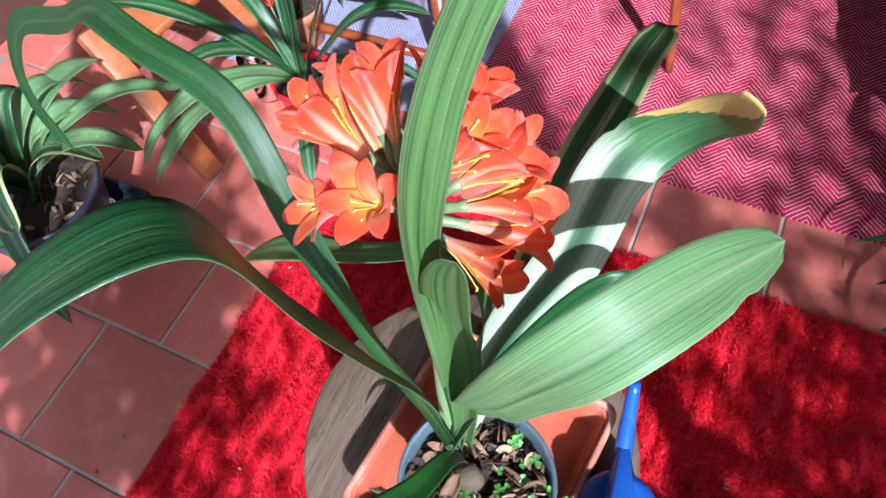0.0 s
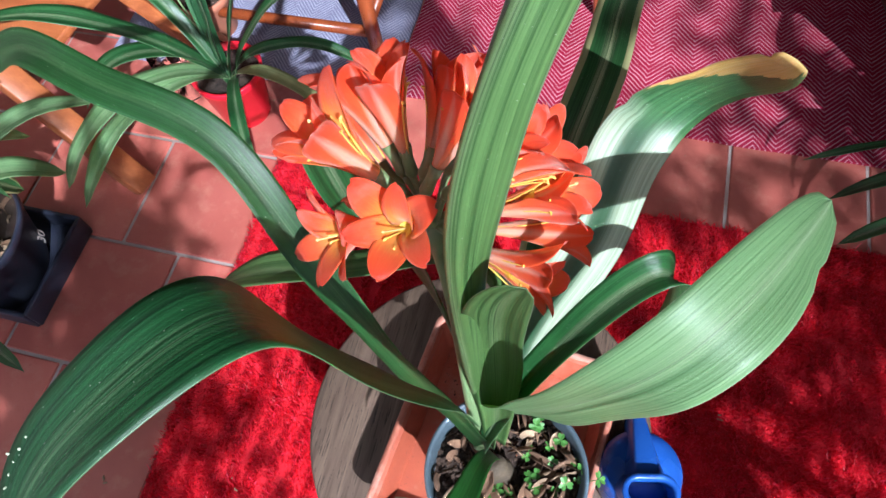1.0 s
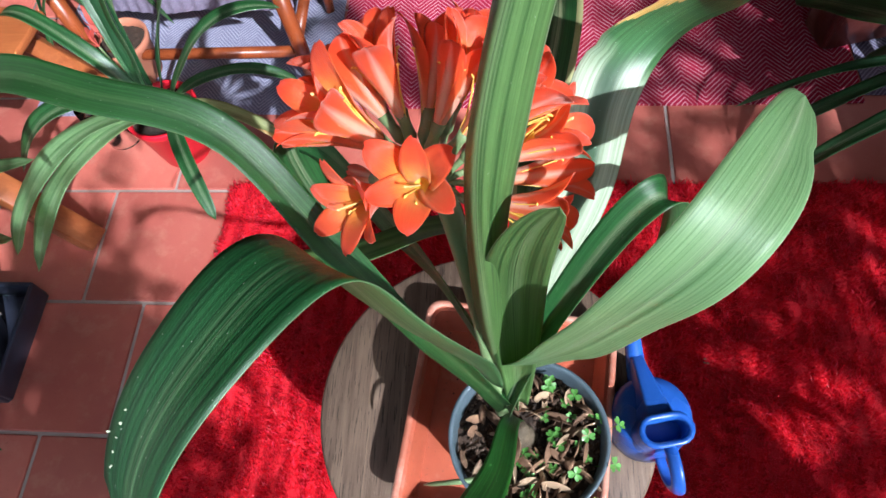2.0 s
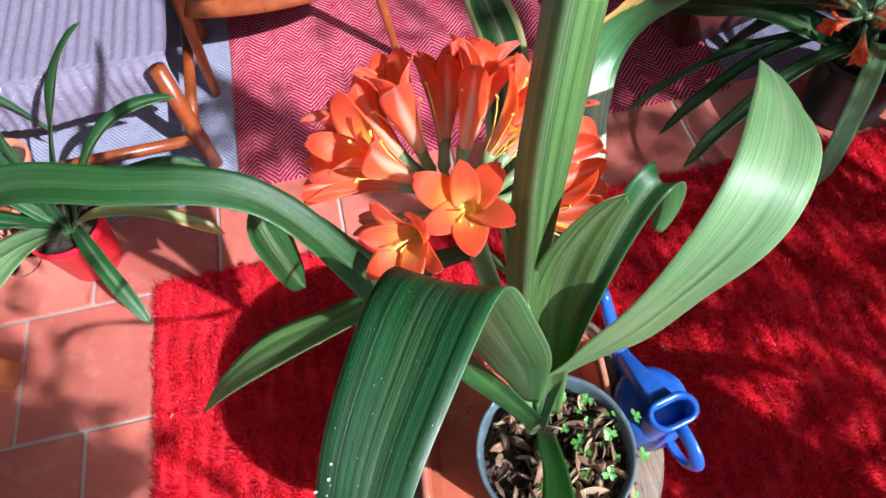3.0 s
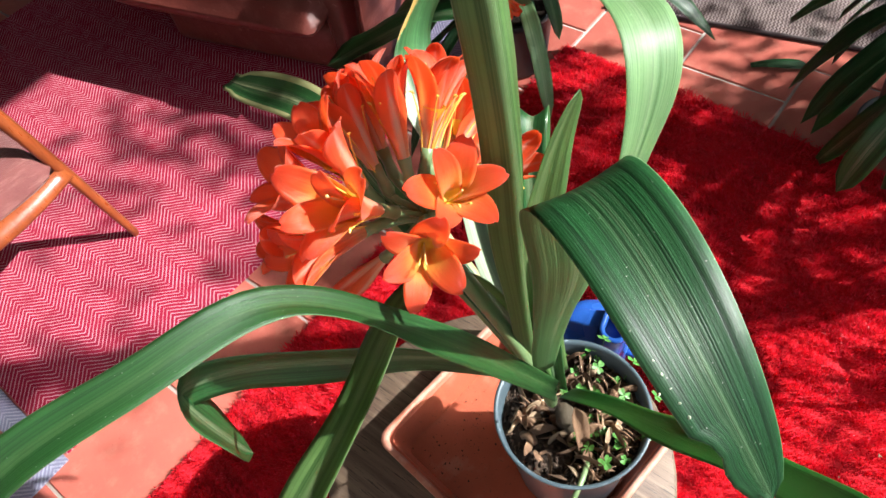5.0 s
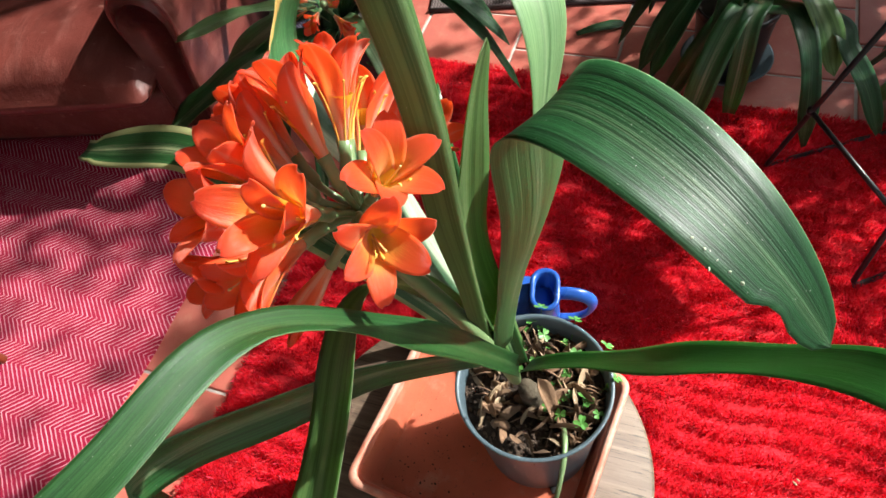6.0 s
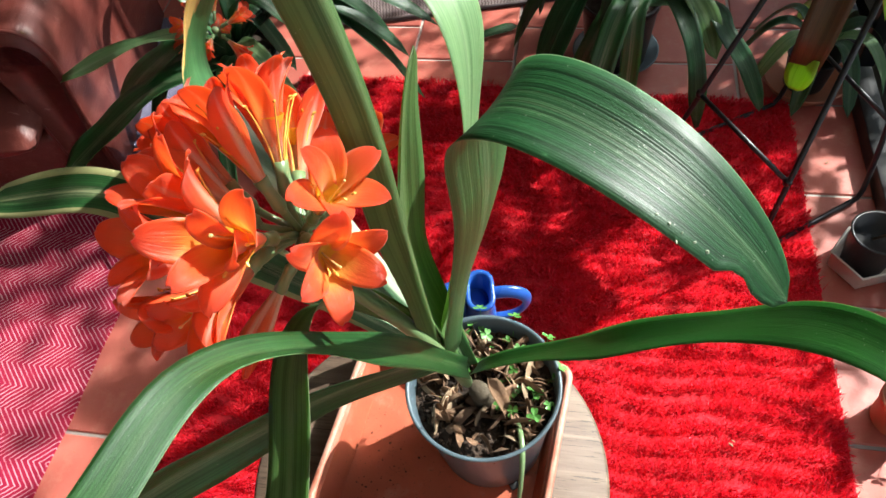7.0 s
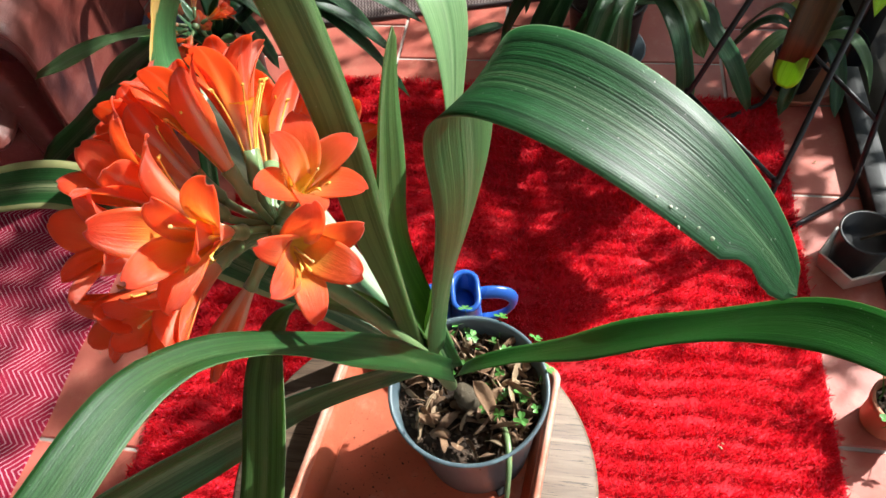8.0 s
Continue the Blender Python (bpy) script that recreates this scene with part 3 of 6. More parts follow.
def build_tray():
    th = thing("plant_tray", "terracotta coloured rectangular plant tray on the wooden table", "tray", pose(0.704, -0.672, 0.3925, 0, 0, -6.5))
    bm = bmesh.new()

    def ring(w, d, r, z):
        out = []
        for sx, sy, a0 in ((1, 1, 0), (-1, 1, 90), (-1, -1, 180), (1, -1, 270)):
            for k in range(7):
                a = radians(a0 + 15 * k)
                out.append(bm.verts.new((sx * (w / 2 - r) + r * math.cos(a), sy * (d / 2 - r) + r * math.sin(a), z)))
        return out

    rings = [ring(0.235, 0.265, 0.016, 0.0), ring(0.262, 0.292, 0.018, 0.050), ring(0.280, 0.310, 0.020, 0.052), ring(0.281, 0.311, 0.020, 0.057), ring(0.272, 0.302, 0.018, 0.0585), ring(0.258, 0.288, 0.016, 0.056), ring(0.232, 0.262, 0.014, 0.006)]
    for a, b in zip(rings, rings[1:]):
        for i in range(len(a)):
            j = (i + 1) % len(a)
            bm.faces.new((a[i], a[j], b[j], b[i]))
    bm.faces.new(list(reversed(rings[0])))
    bm.faces.new(rings[-1])
    part("basin", bm, CLAY, th, smooth=False)
    bm = bmesh.new()
    rings = [ring(0.268, 0.298, 0.018, 0.0575), ring(0.283, 0.313, 0.021, 0.056), ring(0.286, 0.316, 0.022, 0.0600), ring(0.283, 0.313, 0.021, 0.0635), ring(0.272, 0.302, 0.019, 0.0640), ring(0.266, 0.296, 0.018, 0.0615)]
    for a, b in zip(rings, rings[1:] + rings[:1]):
        for i in range(len(a)):
            j = (i + 1) % len(a)
            bm.faces.new((a[i], a[j], b[j], b[i]))
    part("rim", bm, CLAY_RIM, th)
    return th


build_tray()
POT_C = Vector((0.729, -0.732, 0.399))
POT_H, POT_R = 0.188, 0.0965
pot = thing("flower_pot", "blue grey plastic flower pot with dark soil in a terracotta tray", "pot", pose(*POT_C))
part("wall", lathe([(0, 0), (0.070, 0), (0.073, 0.004), (0.088, POT_H - 0.034), (0.091, POT_H - 0.032), (0.0945, POT_H - 0.004), (POT_R, POT_H - 0.001), (POT_R, POT_H), (POT_R - 0.004, POT_H), (0.0905, POT_H - 0.004), (0.086, POT_H - 0.034), (0.072, 0.01), (0, 0.01)], 72), POT, pot)


def soil_mesh(r, z, seed=0, rough=0.006):
    bm = bmesh.new()
    rings = [[bm.verts.new((0, 0, z))]]
    for k in range(1, 22):
        q = r * k / 21
        rings.append([bm.verts.new((q * math.cos(2 * math.pi * i / 64), q * math.sin(2 * math.pi * i / 64), z + rough * noise.noise((q * math.cos(2 * math.pi * i / 64) * 70 + seed, q * math.sin(2 * math.pi * i / 64) * 70, seed)) + rough * 0.7 * noise.noise((q * math.cos(2 * math.pi * i / 64) * 190, q * math.sin(2 * math.pi * i / 64) * 190, seed)))) for i in range(64)])
    for i in range(64):
        bm.faces.new((rings[0][0], rings[1][i], rings[1][(i + 1) % 64]))
    for a, b in zip(rings[1:], rings[2:]):
        for i in range(64):
            j = (i + 1) % 64
            bm.faces.new((a[i], b[i], b[j], a[j]))
    return bm


part("soil", soil_mesh(0.0895, POT_H - 0.028), SOIL, pot)

# ---- the orange clivia ----
clivia = thing("clivia_plant", "clivia with long green strap leaves and an orange flower head", "plant", pose(0, 0, 0))
LEAVES = {
    "A": ([(0.696, -0.701, 0.722), (0.686, -0.693, 0.9), (0.686, -0.699, 1.069), (0.704, -0.672, 1.211), (0.764, -0.588, 1.327), (0.829, -0.498, 1.452)], 0.0171, [6.68, 6.51, 6.05, 6.14, 6.14], 0.44, 5, {'dip': -0.62}),
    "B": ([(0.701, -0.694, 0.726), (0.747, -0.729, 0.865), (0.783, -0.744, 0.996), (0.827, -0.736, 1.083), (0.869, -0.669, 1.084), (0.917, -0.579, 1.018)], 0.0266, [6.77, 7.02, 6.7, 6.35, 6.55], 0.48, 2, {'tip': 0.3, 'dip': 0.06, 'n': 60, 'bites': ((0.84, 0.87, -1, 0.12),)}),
    "C": ([(0.691, -0.718, 0.752), (0.677, -0.734, 0.886), (0.655, -0.767, 1.003), (0.634, -0.776, 1.1), (0.62, -0.776, 1.167), (0.592, -0.828, 1.181), (0.552, -0.887, 1.16), (0.553, -0.915, 1.111)], 0.0287, [6.1, 6.34, 6.2, 6.13, 6.21], 0.39, 0, {'tip': 0.42, 'dip': 0.06, 'n': 90, 'wave': 0.0012, 'bites': ((0.925, 0.957, 1, 0.34),)}),
    "D": ([(0.716, -0.728, 0.655), (0.703, -0.734, 0.693), (0.704, -0.8, 0.737), (0.672, -0.856, 0.828), (0.651, -0.932, 0.909), (0.616, -0.982, 1.005), (0.549, -1.025, 1.032), (0.52, -1.03, 0.99)], 0.0190, None, 0.42, 6, {'tip': 0.3, 'n': 60}),
    "E": ([(0.704, -0.725, 0.681), (0.637, -0.71, 0.849), (0.575, -0.693, 0.992), (0.517, -0.635, 1.082), (0.434, -0.641, 1.098), (0.353, -0.601, 1.095), (0.269, -0.587, 1.027), (0.150, -0.558, 0.985), (0.085, -0.565, 0.93), (0.075, -0.585, 0.85), (0.10, -0.59, 0.77)], 0.0138, [3.33, 3.37, 4.6, 3.9, 3.44, 2.3], 0.80, 7, {'n': 64, 'tip': 0.25}),
    "F": ([(0.715, -0.711, 0.684), (0.659, -0.631, 0.739), (0.583, -0.557, 0.768), (0.519, -0.475, 0.778), (0.455, -0.429, 0.783), (0.444, -0.453, 0.804), (0.445, -0.45, 0.715), (0.456, -0.44, 0.592)], 0.0301, [2.27, 2.39, 2.6, 2.54, 2.57], 0.51, 1, {'n': 56, 'tip': 0.22}),
    "G": ([(0.712, -0.719, 0.686), (0.718, -0.649, 0.791), (0.698, -0.59, 0.857), (0.609, -0.586, 0.828), (0.499, -0.611, 0.779), (0.392, -0.605, 0.743), (0.334, -0.619, 0.666)], 0.0271, [5.11, 5.11, 4.68, 4.38, 4.33], 0.50, 5, {}),
    "H": ([(0.715, -0.722, 0.7), (0.715, -0.71, 0.741), (0.712, -0.691, 0.833), (0.709, -0.692, 0.963), (0.721, -0.708, 1.054), (0.736, -0.718, 1.094)], 0.0255, None, 0.45, 5, {'tip': 0.45, 'dip': 0.16, 'sides': [(0.036, -0.006, 0), (0.039, -0.007, -0.006), (0.039, -0.007, -0.012)]}),
    "K": ([(0.703, -0.728, 0.69), (0.707, -0.72, 0.717), (0.721, -0.702, 0.766), (0.749, -0.672, 0.835), (0.783, -0.641, 0.904), (0.838, -0.61, 0.982), (0.851, -0.61, 0.873), (0.842, -0.618, 0.86)], 0.0150, None, 0.6, 1, {'dip': 0.30, 'tip': 0.2, 'cut': 0.93, 'n': 60}),
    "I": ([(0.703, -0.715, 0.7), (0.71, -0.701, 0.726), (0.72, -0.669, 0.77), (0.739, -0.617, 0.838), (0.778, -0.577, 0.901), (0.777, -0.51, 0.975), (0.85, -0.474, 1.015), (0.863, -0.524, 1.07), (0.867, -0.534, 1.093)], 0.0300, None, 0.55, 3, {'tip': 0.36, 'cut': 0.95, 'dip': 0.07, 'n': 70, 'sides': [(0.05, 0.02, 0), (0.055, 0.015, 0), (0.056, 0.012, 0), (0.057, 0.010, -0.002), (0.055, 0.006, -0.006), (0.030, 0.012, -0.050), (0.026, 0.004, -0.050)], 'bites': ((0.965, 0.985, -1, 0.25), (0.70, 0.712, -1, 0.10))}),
    "J": ([(0.712, -0.692, 0.696), (0.727, -0.582, 0.786), (0.729, -0.475, 0.868), (0.76, -0.383, 0.913), (0.754, -0.297, 0.886), (0.765, -0.205, 0.855)], 0.0250, None, 0.50, 4, {'tip': 0.14, 'cut': 0.86, 'n': 60, 'sides': [(0.045, 0.01, 0.0), (0.045, 0.0, 0.006), (0.044, -0.006, 0.011)], 'bites': ((0.97, 1.0, 1, 0.4), (0.93, 0.955, -1, 0.15))}),
}
BLADES = {}
for n, (ctrl, half, twist, base, mat, extra) in LEAVES.items():
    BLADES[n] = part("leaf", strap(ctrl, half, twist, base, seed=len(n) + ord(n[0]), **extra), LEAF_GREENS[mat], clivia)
    if mat in (0, 1, 6, 7):
        BLADES[n].data.materials.append(LEAF_UNDER)
scar_mesh = lathe([(0, -0.0006), (0.0009, -0.0004), (0.0013, 0), (0.0009, 0.0006), (0, 0.0008)], 8)
SCAR_ME = bpy.data.meshes.new("scar")
scar_mesh.to_mesh(SCAR_ME)
scar_mesh.free()
SCAR_ME.materials.append(simple("pale leaf scar", (0.48, 0.55, 0.38), 0.7, 0.2, 80))
broad_leaf = BLADES["C"]
for k, (row, col) in enumerate(((78, 7), (79, 7), (80, 8), (80, 7), (81, 7), (82, 7))):
    p = broad_leaf.data.vertices[row * 9 + col].co
    part("scar", SCAR_ME, None, broad_leaf, matrix=pose(p.x, p.y, p.z + 0.0003, 40 * k, 25 * k, 0) @ Matrix.Scale(0.45 + 0.12 * (k % 3), 4))
part("stem", tube([(0.728, -0.733, 0.545), (0.724, -0.732, 0.555), (0.722, -0.732, 0.565), (0.719, -0.731, 0.575), (0.717, -0.731, 0.585), (0.714, -0.730, 0.60)], [0.017, 0.020, 0.016, 0.019, 0.016, 0.015], 18, flat=0.75), simple("ringed brown stem", (0.10, 0.075, 0.045), 0.8, 0.5, 120, bump=0.9), clivia, "brown ringed stem")
HUB = Vector((0.655, -0.636, 0.990))
part("flower_stalk", tube([tuple(v) for v in spline([(0.70, -0.72, 0.66), (0.69, -0.70, 0.76), (0.675, -0.66, 0.87), (0.660, -0.634, 0.94), tuple(HUB)], 14)], 0.0105, 14, flat=0.7), STALK, clivia)


def petal_mesh(length=0.084, width=0.027, flare=0.5, curl=0.0, seed=0):
    """A petal that rises in a slim funnel and flares outwards to a blunt point; it starts at the tube's foot and runs along z."""
    n, m = 19, 9
    verts, uvs, faces = [], [], []
    belly = 0.0010 if flare > 0 else 0.0
    ph = 1.7 * seed
    for layer in (0, 1):
        for i in range(n):
            s = 0.995 * math.sin(math.pi / 2 * i / (n - 1))
            open_up = max(0, s - 0.45) / 0.55
            out = 0.0028 + (0.0135 + 0.006 * flare) * s ** 1.6 + flare * 0.027 * open_up ** 1.7 + curl * 0.010 * open_up ** 4 + belly * math.sin(math.pi * min(1.0, s * 1.1))
            z = length * (s - 0.15 * flare * open_up ** 2 - curl * 0.13 * open_up ** 5)
            w = width * (0.20 + 0.80 * math.sin(min(1, s / 0.66) * math.pi / 2) ** 1.5)
            w *= (1 - max(0, (s - 0.66) / 0.342) ** 2.4) ** 0.56
            turn = out * (1.10 + 2.6 * flare * max(0, s - 0.45)) + 0.006 * open_up
            for j in range(m):
                c = 2 * j / (m - 1) - 1
                a = min(1.25, max(-1.25, w * 0.5 * c / turn))
                k = -0.0003 if layer else 0.0003
                ripple = (0.0016 * open_up * abs(c) * math.sin(9 * s + 2.5 * c + ph) - 0.0011 * (1 - abs(c)) ** 2 * s)
                drift = 0.0024 * open_up ** 2 * math.sin(ph * 2.3)
                verts.append((turn * math.sin(a) + drift, out - turn * (1 - math.cos(a)) + k + ripple, z))
                uvs.append(((c + 1) / 2, s))
    M = n * m
    for i in range(n - 1):
        for j in range(m - 1):
            a = i * m + j
            faces.append((a, a + 1, a + m + 1, a + m))
            faces.append((M + a, M + a + m, M + a + m + 1, M + a + 1))
    edge = [i * m for i in range(n)] + [(n - 1) * m + j for j in range(1, m)] + [i * m + m - 1 for i in range(n - 2, -1, -1)] + list(range(m - 2, 0, -1))
    for a, b in zip(edge, edge[1:] + edge[:1]):
        faces.append((a, b, M + b, M + a))
    me = mesh_from("petal", verts, faces, uvs)
    inner = [k % 2 if k < 2 * (n - 1) * (m - 1) else 0 for k in range(len(faces))]
    me.polygons.foreach_set("material_index", inner)
    return me


def stamen_mesh():
    bm = tube([(0, 0.003, 0.012), (0, 0.005, 0.03), (0, 0.010, 0.048), (0, 0.014, 0.058)], [0.0008, 0.0007, 0.0006, 0.0005], 6)
    tube([(0, 0.0125, 0.0575), (0, 0.0145, 0.0590), (0, 0.0165, 0.0595)], [0.0004, 0.0012, 0.0005], 6, bm=bm)
    me = bpy.data.meshes.new("stamen")
    bm.to_mesh(me)
    bm.free()
    me.materials.append(STAMEN)
    return me


def pistil_mesh():
    bm = tube([(0, 0, 0.01), (0.001, 0.001, 0.045), (0.003, 0.002, 0.074)], [0.0009, 0.0008, 0.0006], 6)
    tube([(0.003, 0.002, 0.0735), (0.0033, 0.0022, 0.0755), (0.0035, 0.0023, 0.077)], [0.0004, 0.0012, 0.0007], 6, bm=bm)
    me = bpy.data.meshes.new("pistil")
    bm.to_mesh(me)
    bm.free()
    me.materials.append(ANTHER)
    return me


def cup_mesh():
    bm = lathe([(0, -0.013), (0.0022, -0.012), (0.0052, -0.006), (0.0046, 0.000), (0.0042, 0.006), (0.0055, 0.016), (0.0050, 0.016), (0.003, 0.006), (0, 0.004)], 14)
    me = bpy.data.meshes.new("cup")
    bm.to_mesh(me)
    bm.free()
    me.polygons.foreach_set("use_smooth", [True] * len(me.polygons))
    me.materials.append(STALK)
    return me


def throat_mesh():
    """The yellow lining of the tube, a shallow plug added to brighten the throat."""
    bm = lathe([(0.0, 0.035), (0.0035, 0.0355), (0.0062, 0.039), (0.0085, 0.044), (0.0100, 0.0475)], 18)
    me = bpy.data.meshes.new("throat")
    bm.to_mesh(me)
    bm.free()
    me.polygons.foreach_set("use_smooth", [True] * len(me.polygons))
    me.materials.append(THROAT)
    return me


THROAT_ME = throat_mesh()
# four stages of opening, three shapes of each
PETALS = [[petal_mesh(0.086, w, f, c, q) for q in range(3)] for w, f, c in ((0.027, 0.12, 0.40), (0.029, 0.30, 0.35), (0.031, 0.58, 0.32), (0.020, -0.30, -0.6))]
for stage in PETALS:
    for me in stage:
        me.materials.append(PETAL)
        me.materials.append(PETAL_IN)
STAMEN_ME, PISTIL_ME, CUP_ME = stamen_mesh(), pistil_mesh(), cup_mesh()


def floret(parent, foot, mouth, openness=1, spin=0.0, size=1.0):
    """One funnel flower from its foot to the middle of its mouth: six petals, six stamens and a pistil on a green cup."""
    way = (Vector(mouth) - Vector(foot)).normalized()
    m = way.to_track_quat("Z", "Y").to_matrix().to_4x4() @ pose(0, 0, 0, 0, 0, spin)
    m = Matrix.Translation(foot) @ m @ Matrix.Scale(size, 4)
    cup = part("flower", CUP_ME, None, parent, "orange funnel flower with a yellow throat", m)
    rng = random.Random(int(spin * 7 + openness))
    for k in range(6):
        stage = PETALS[openness if openness in (2, 3) or k % 2 else max(0, openness - 1)]
        lean = 3.0 if openness == 3 else 8.0
        part("petal", stage[rng.randrange(3)], None, cup, matrix=pose(0, 0, 0.004, rng.uniform(-lean, lean), rng.uniform(-5, 5), 60 * k + rng.uniform(-7, 7)) @ Matrix.Diagonal((1.0 if k % 2 else 0.82, 1, rng.uniform(0.92, 1.06), 1)))
    if openness < 3:
        for k in range(6):
            part("stamen", STAMEN_ME, None, cup, matrix=pose(0, 0, 0, rng.uniform(-6, 4), rng.uniform(-6, 6), 60 * k + 30))
        part("throat", THROAT_ME, None, cup)
        part("pistil", PISTIL_ME, None, cup, matrix=pose(0, 0, 0, rng.uniform(-6, 6), rng.uniform(-6, 6), 0))
    return cup


# foot, middle of the mouth, opening, turn, size
FLORETS = [
    ((0.653, -0.652, 1.016), (0.641, -0.692, 1.082), 2, 10, 0.85),
    ((0.634, -0.653, 1.016), (0.596, -0.692, 1.046), 2, 35, 0.82),
    ((0.626, -0.631, 1.026), (0.583, -0.630, 1.080), 1, 20, 1.04),
    ((0.632, -0.609, 1.022), (0.612, -0.582, 1.102), 0, 40, 1.02),
    ((0.645, -0.609, 1.024), (0.659, -0.561, 1.080), 0, 5, 0.98),
    ((0.653, -0.629, 1.034), (0.680, -0.592, 1.098), 0, 15, 1.0),
    ((0.669, -0.630, 1.032), (0.709, -0.622, 1.094), 0, 50, 0.97),
    ((0.680, -0.625, 1.018), (0.735, -0.600, 1.064), 1, 12, 1.0),
    ((0.684, -0.628, 1.002), (0.756, -0.615, 1.030), 1, 44, 1.0),
    ((0.684, -0.634, 0.990), (0.756, -0.612, 0.975), 1, 28, 0.98),
    ((0.678, -0.648, 0.988), (0.732, -0.664, 0.994), 1, 33, 0.92),
    ((0.622, -0.622, 1.010), (0.560, -0.606, 1.030), 1, 3, 1.0),
    ((0.622, -0.606, 1.016), (0.580, -0.570, 1.070), 1, 51, 1.0),
    ((0.618, -0.610, 1.000), (0.562, -0.570, 1.015), 1, 30, 0.96),
    ((0.662, -0.600, 1.020), (0.690, -0.545, 1.070), 1, 8, 0.98),
    ((0.612, -0.642, 1.006), (0.580, -0.612, 0.962), 3, 25, 0.86),
]
for foot, mouth, openness, spin, size in FLORETS:
    foot, mouth = Vector(foot), Vector(mouth)
    way = (mouth - foot).normalized()
    reach = (foot - HUB).length
    start = HUB + (foot - HUB) * 0.3 + Vector((0, 0, 0.005))
    run = spline([tuple(HUB), tuple(start), tuple(foot - way * reach * 0.35), tuple(foot - way * 0.009)], 7)
    part("pedicel", tube([tuple(v) for v in run], [0.0030, 0.0028, 0.0026, 0.0026, 0.0026, 0.003, 0.003], 8), STALK, clivia)
    floret(clivia, foot, mouth, openness, spin, size)

# ---- small growth and litter in the pot ----
def clover_mesh():
    bm = tube([(0, 0, 0), (0.003, 0.001, 0.02), (0.004, 0.003, 0.034)], [0.0007, 0.0006, 0.0005], 5)
    for k in range(3):
        a = 2 * math.pi * k / 3
        pts = [(0.0, 0.0), (0.0045, -0.0052), (0.0098, -0.0058), (0.0122, -0.0028), (0.0102, 0.0), (0.0122, 0.0028), (0.0098, 0.0058), (0.0045, 0.0052)]
        top = [bm.verts.new((0.004 + u * math.cos(a) - v * math.sin(a), 0.003 + u * math.sin(a) + v * math.cos(a), 0.034 + 0.18 * abs(v) + 0.05 * u)) for u, v in pts]
        mid = bm.verts.new((0.004 + 0.007 * math.cos(a), 0.003 + 0.007 * math.sin(a), 0.0338))
        for i in range(len(top)):
            bm.faces.new((mid, top[i], top[(i + 1) % len(top)]))
    me = bpy.data.meshes.new("clover_sprig")
    bm.to_mesh(me)
    bm.free()
    me.materials.append(CLOVER)
    return me


CLOVER_ME = clover_mesh()
rng_pot = random.Random(21)
clover = thing("clover", "small green clover sprigs sprouting from the pot soil", "weed", pose(POT_C.x, POT_C.y, POT_C.z + POT_H - 0.03), kind="")
for k in range(34):
    a, r = rng_pot.uniform(-2.2, 1.3), 0.085 * math.sqrt(rng_pot.uniform(0.1, 1.0))
    s = rng_pot.uniform(0.4, 0.78)
    part("sprig", CLOVER_ME, None, clover, matrix=pose(r * math.cos(a), r * math.sin(a), 0, rng_pot.uniform(-30, 30), rng_pot.uniform(-30, 30), rng_pot.uniform(0, 360)) @ Matrix.Diagonal((s, s, s, 1)))
for a, r in ((-0.35, 0.105), (0.15, 0.110), (-0.9, 0.107), (-1.35, 0.10)):
    part("sprig", CLOVER_ME, None, clover, matrix=pose(r * math.cos(a) * 0.8, r * math.sin(a) * 0.8, 0.01, 25 * math.sin(a), 40, 60 * a) @ Matrix.Diagonal((0.8, 0.8, 0.8, 1)))
litter = thing("dry_leaf_litter", "dry brown leaf husks lying on the pot soil", "litter", pose(POT_C.x, POT_C.y, POT_C.z + POT_H - 0.025))
for k in range(130):
    a, r = rng_pot.uniform(0, 6.28), 0.08 * math.sqrt(rng_pot.uniform(0.05, 1.0))
    x, y, h = r * math.cos(a), r * math.sin(a), rng_pot.uniform(0, 6.28)
    ln = rng_pot.uniform(0.010, 0.046)
    cx, cy = math.cos(h) * ln / 2, math.sin(h) * ln / 2
    part("husk", strap([(x - cx, y - cy, 0.004), (x - cx / 3 + 0.004 * math.sin(3 * k), y - cy / 3, 0.014), (x + cx / 3, y + cy / 3 + 0.004 * math.cos(5 * k), 0.006 + 0.010 * (k % 3)), (x + cx, y + cy, 0.004 + 0.006 * (k % 2))], rng_pot.uniform(0.0005, 0.0015), None, 0.5, n=12, across=5, dip=0.5, tip=0.7, wave=0.010, seed=k, cut=0.98), HUSK_PALE if k % 4 == 0 else HUSK, litter)
part("old_sheath", strap([(0.700, -0.765, 0.0), (0.706, -0.76, 0.03), (0.712, -0.75, 0.05), (0.716, -0.742, 0.075)], 0.010, None, 0.8, n=10, across=5, dip=0.4, seed=3), HUSK, clivia, matrix=pose(0, 0, 0.56))
part("thin_shoot", tube([tuple(v) for v in spline([(0.695, -0.775, 0.565), (0.665, -0.79, 0.60), (0.63, -0.79, 0.585), (0.60, -0.785, 0.53)], 10)], [0.0035] * 6 + [0.003, 0.003, 0.0025, 0.001], 8), STALK, clivia)
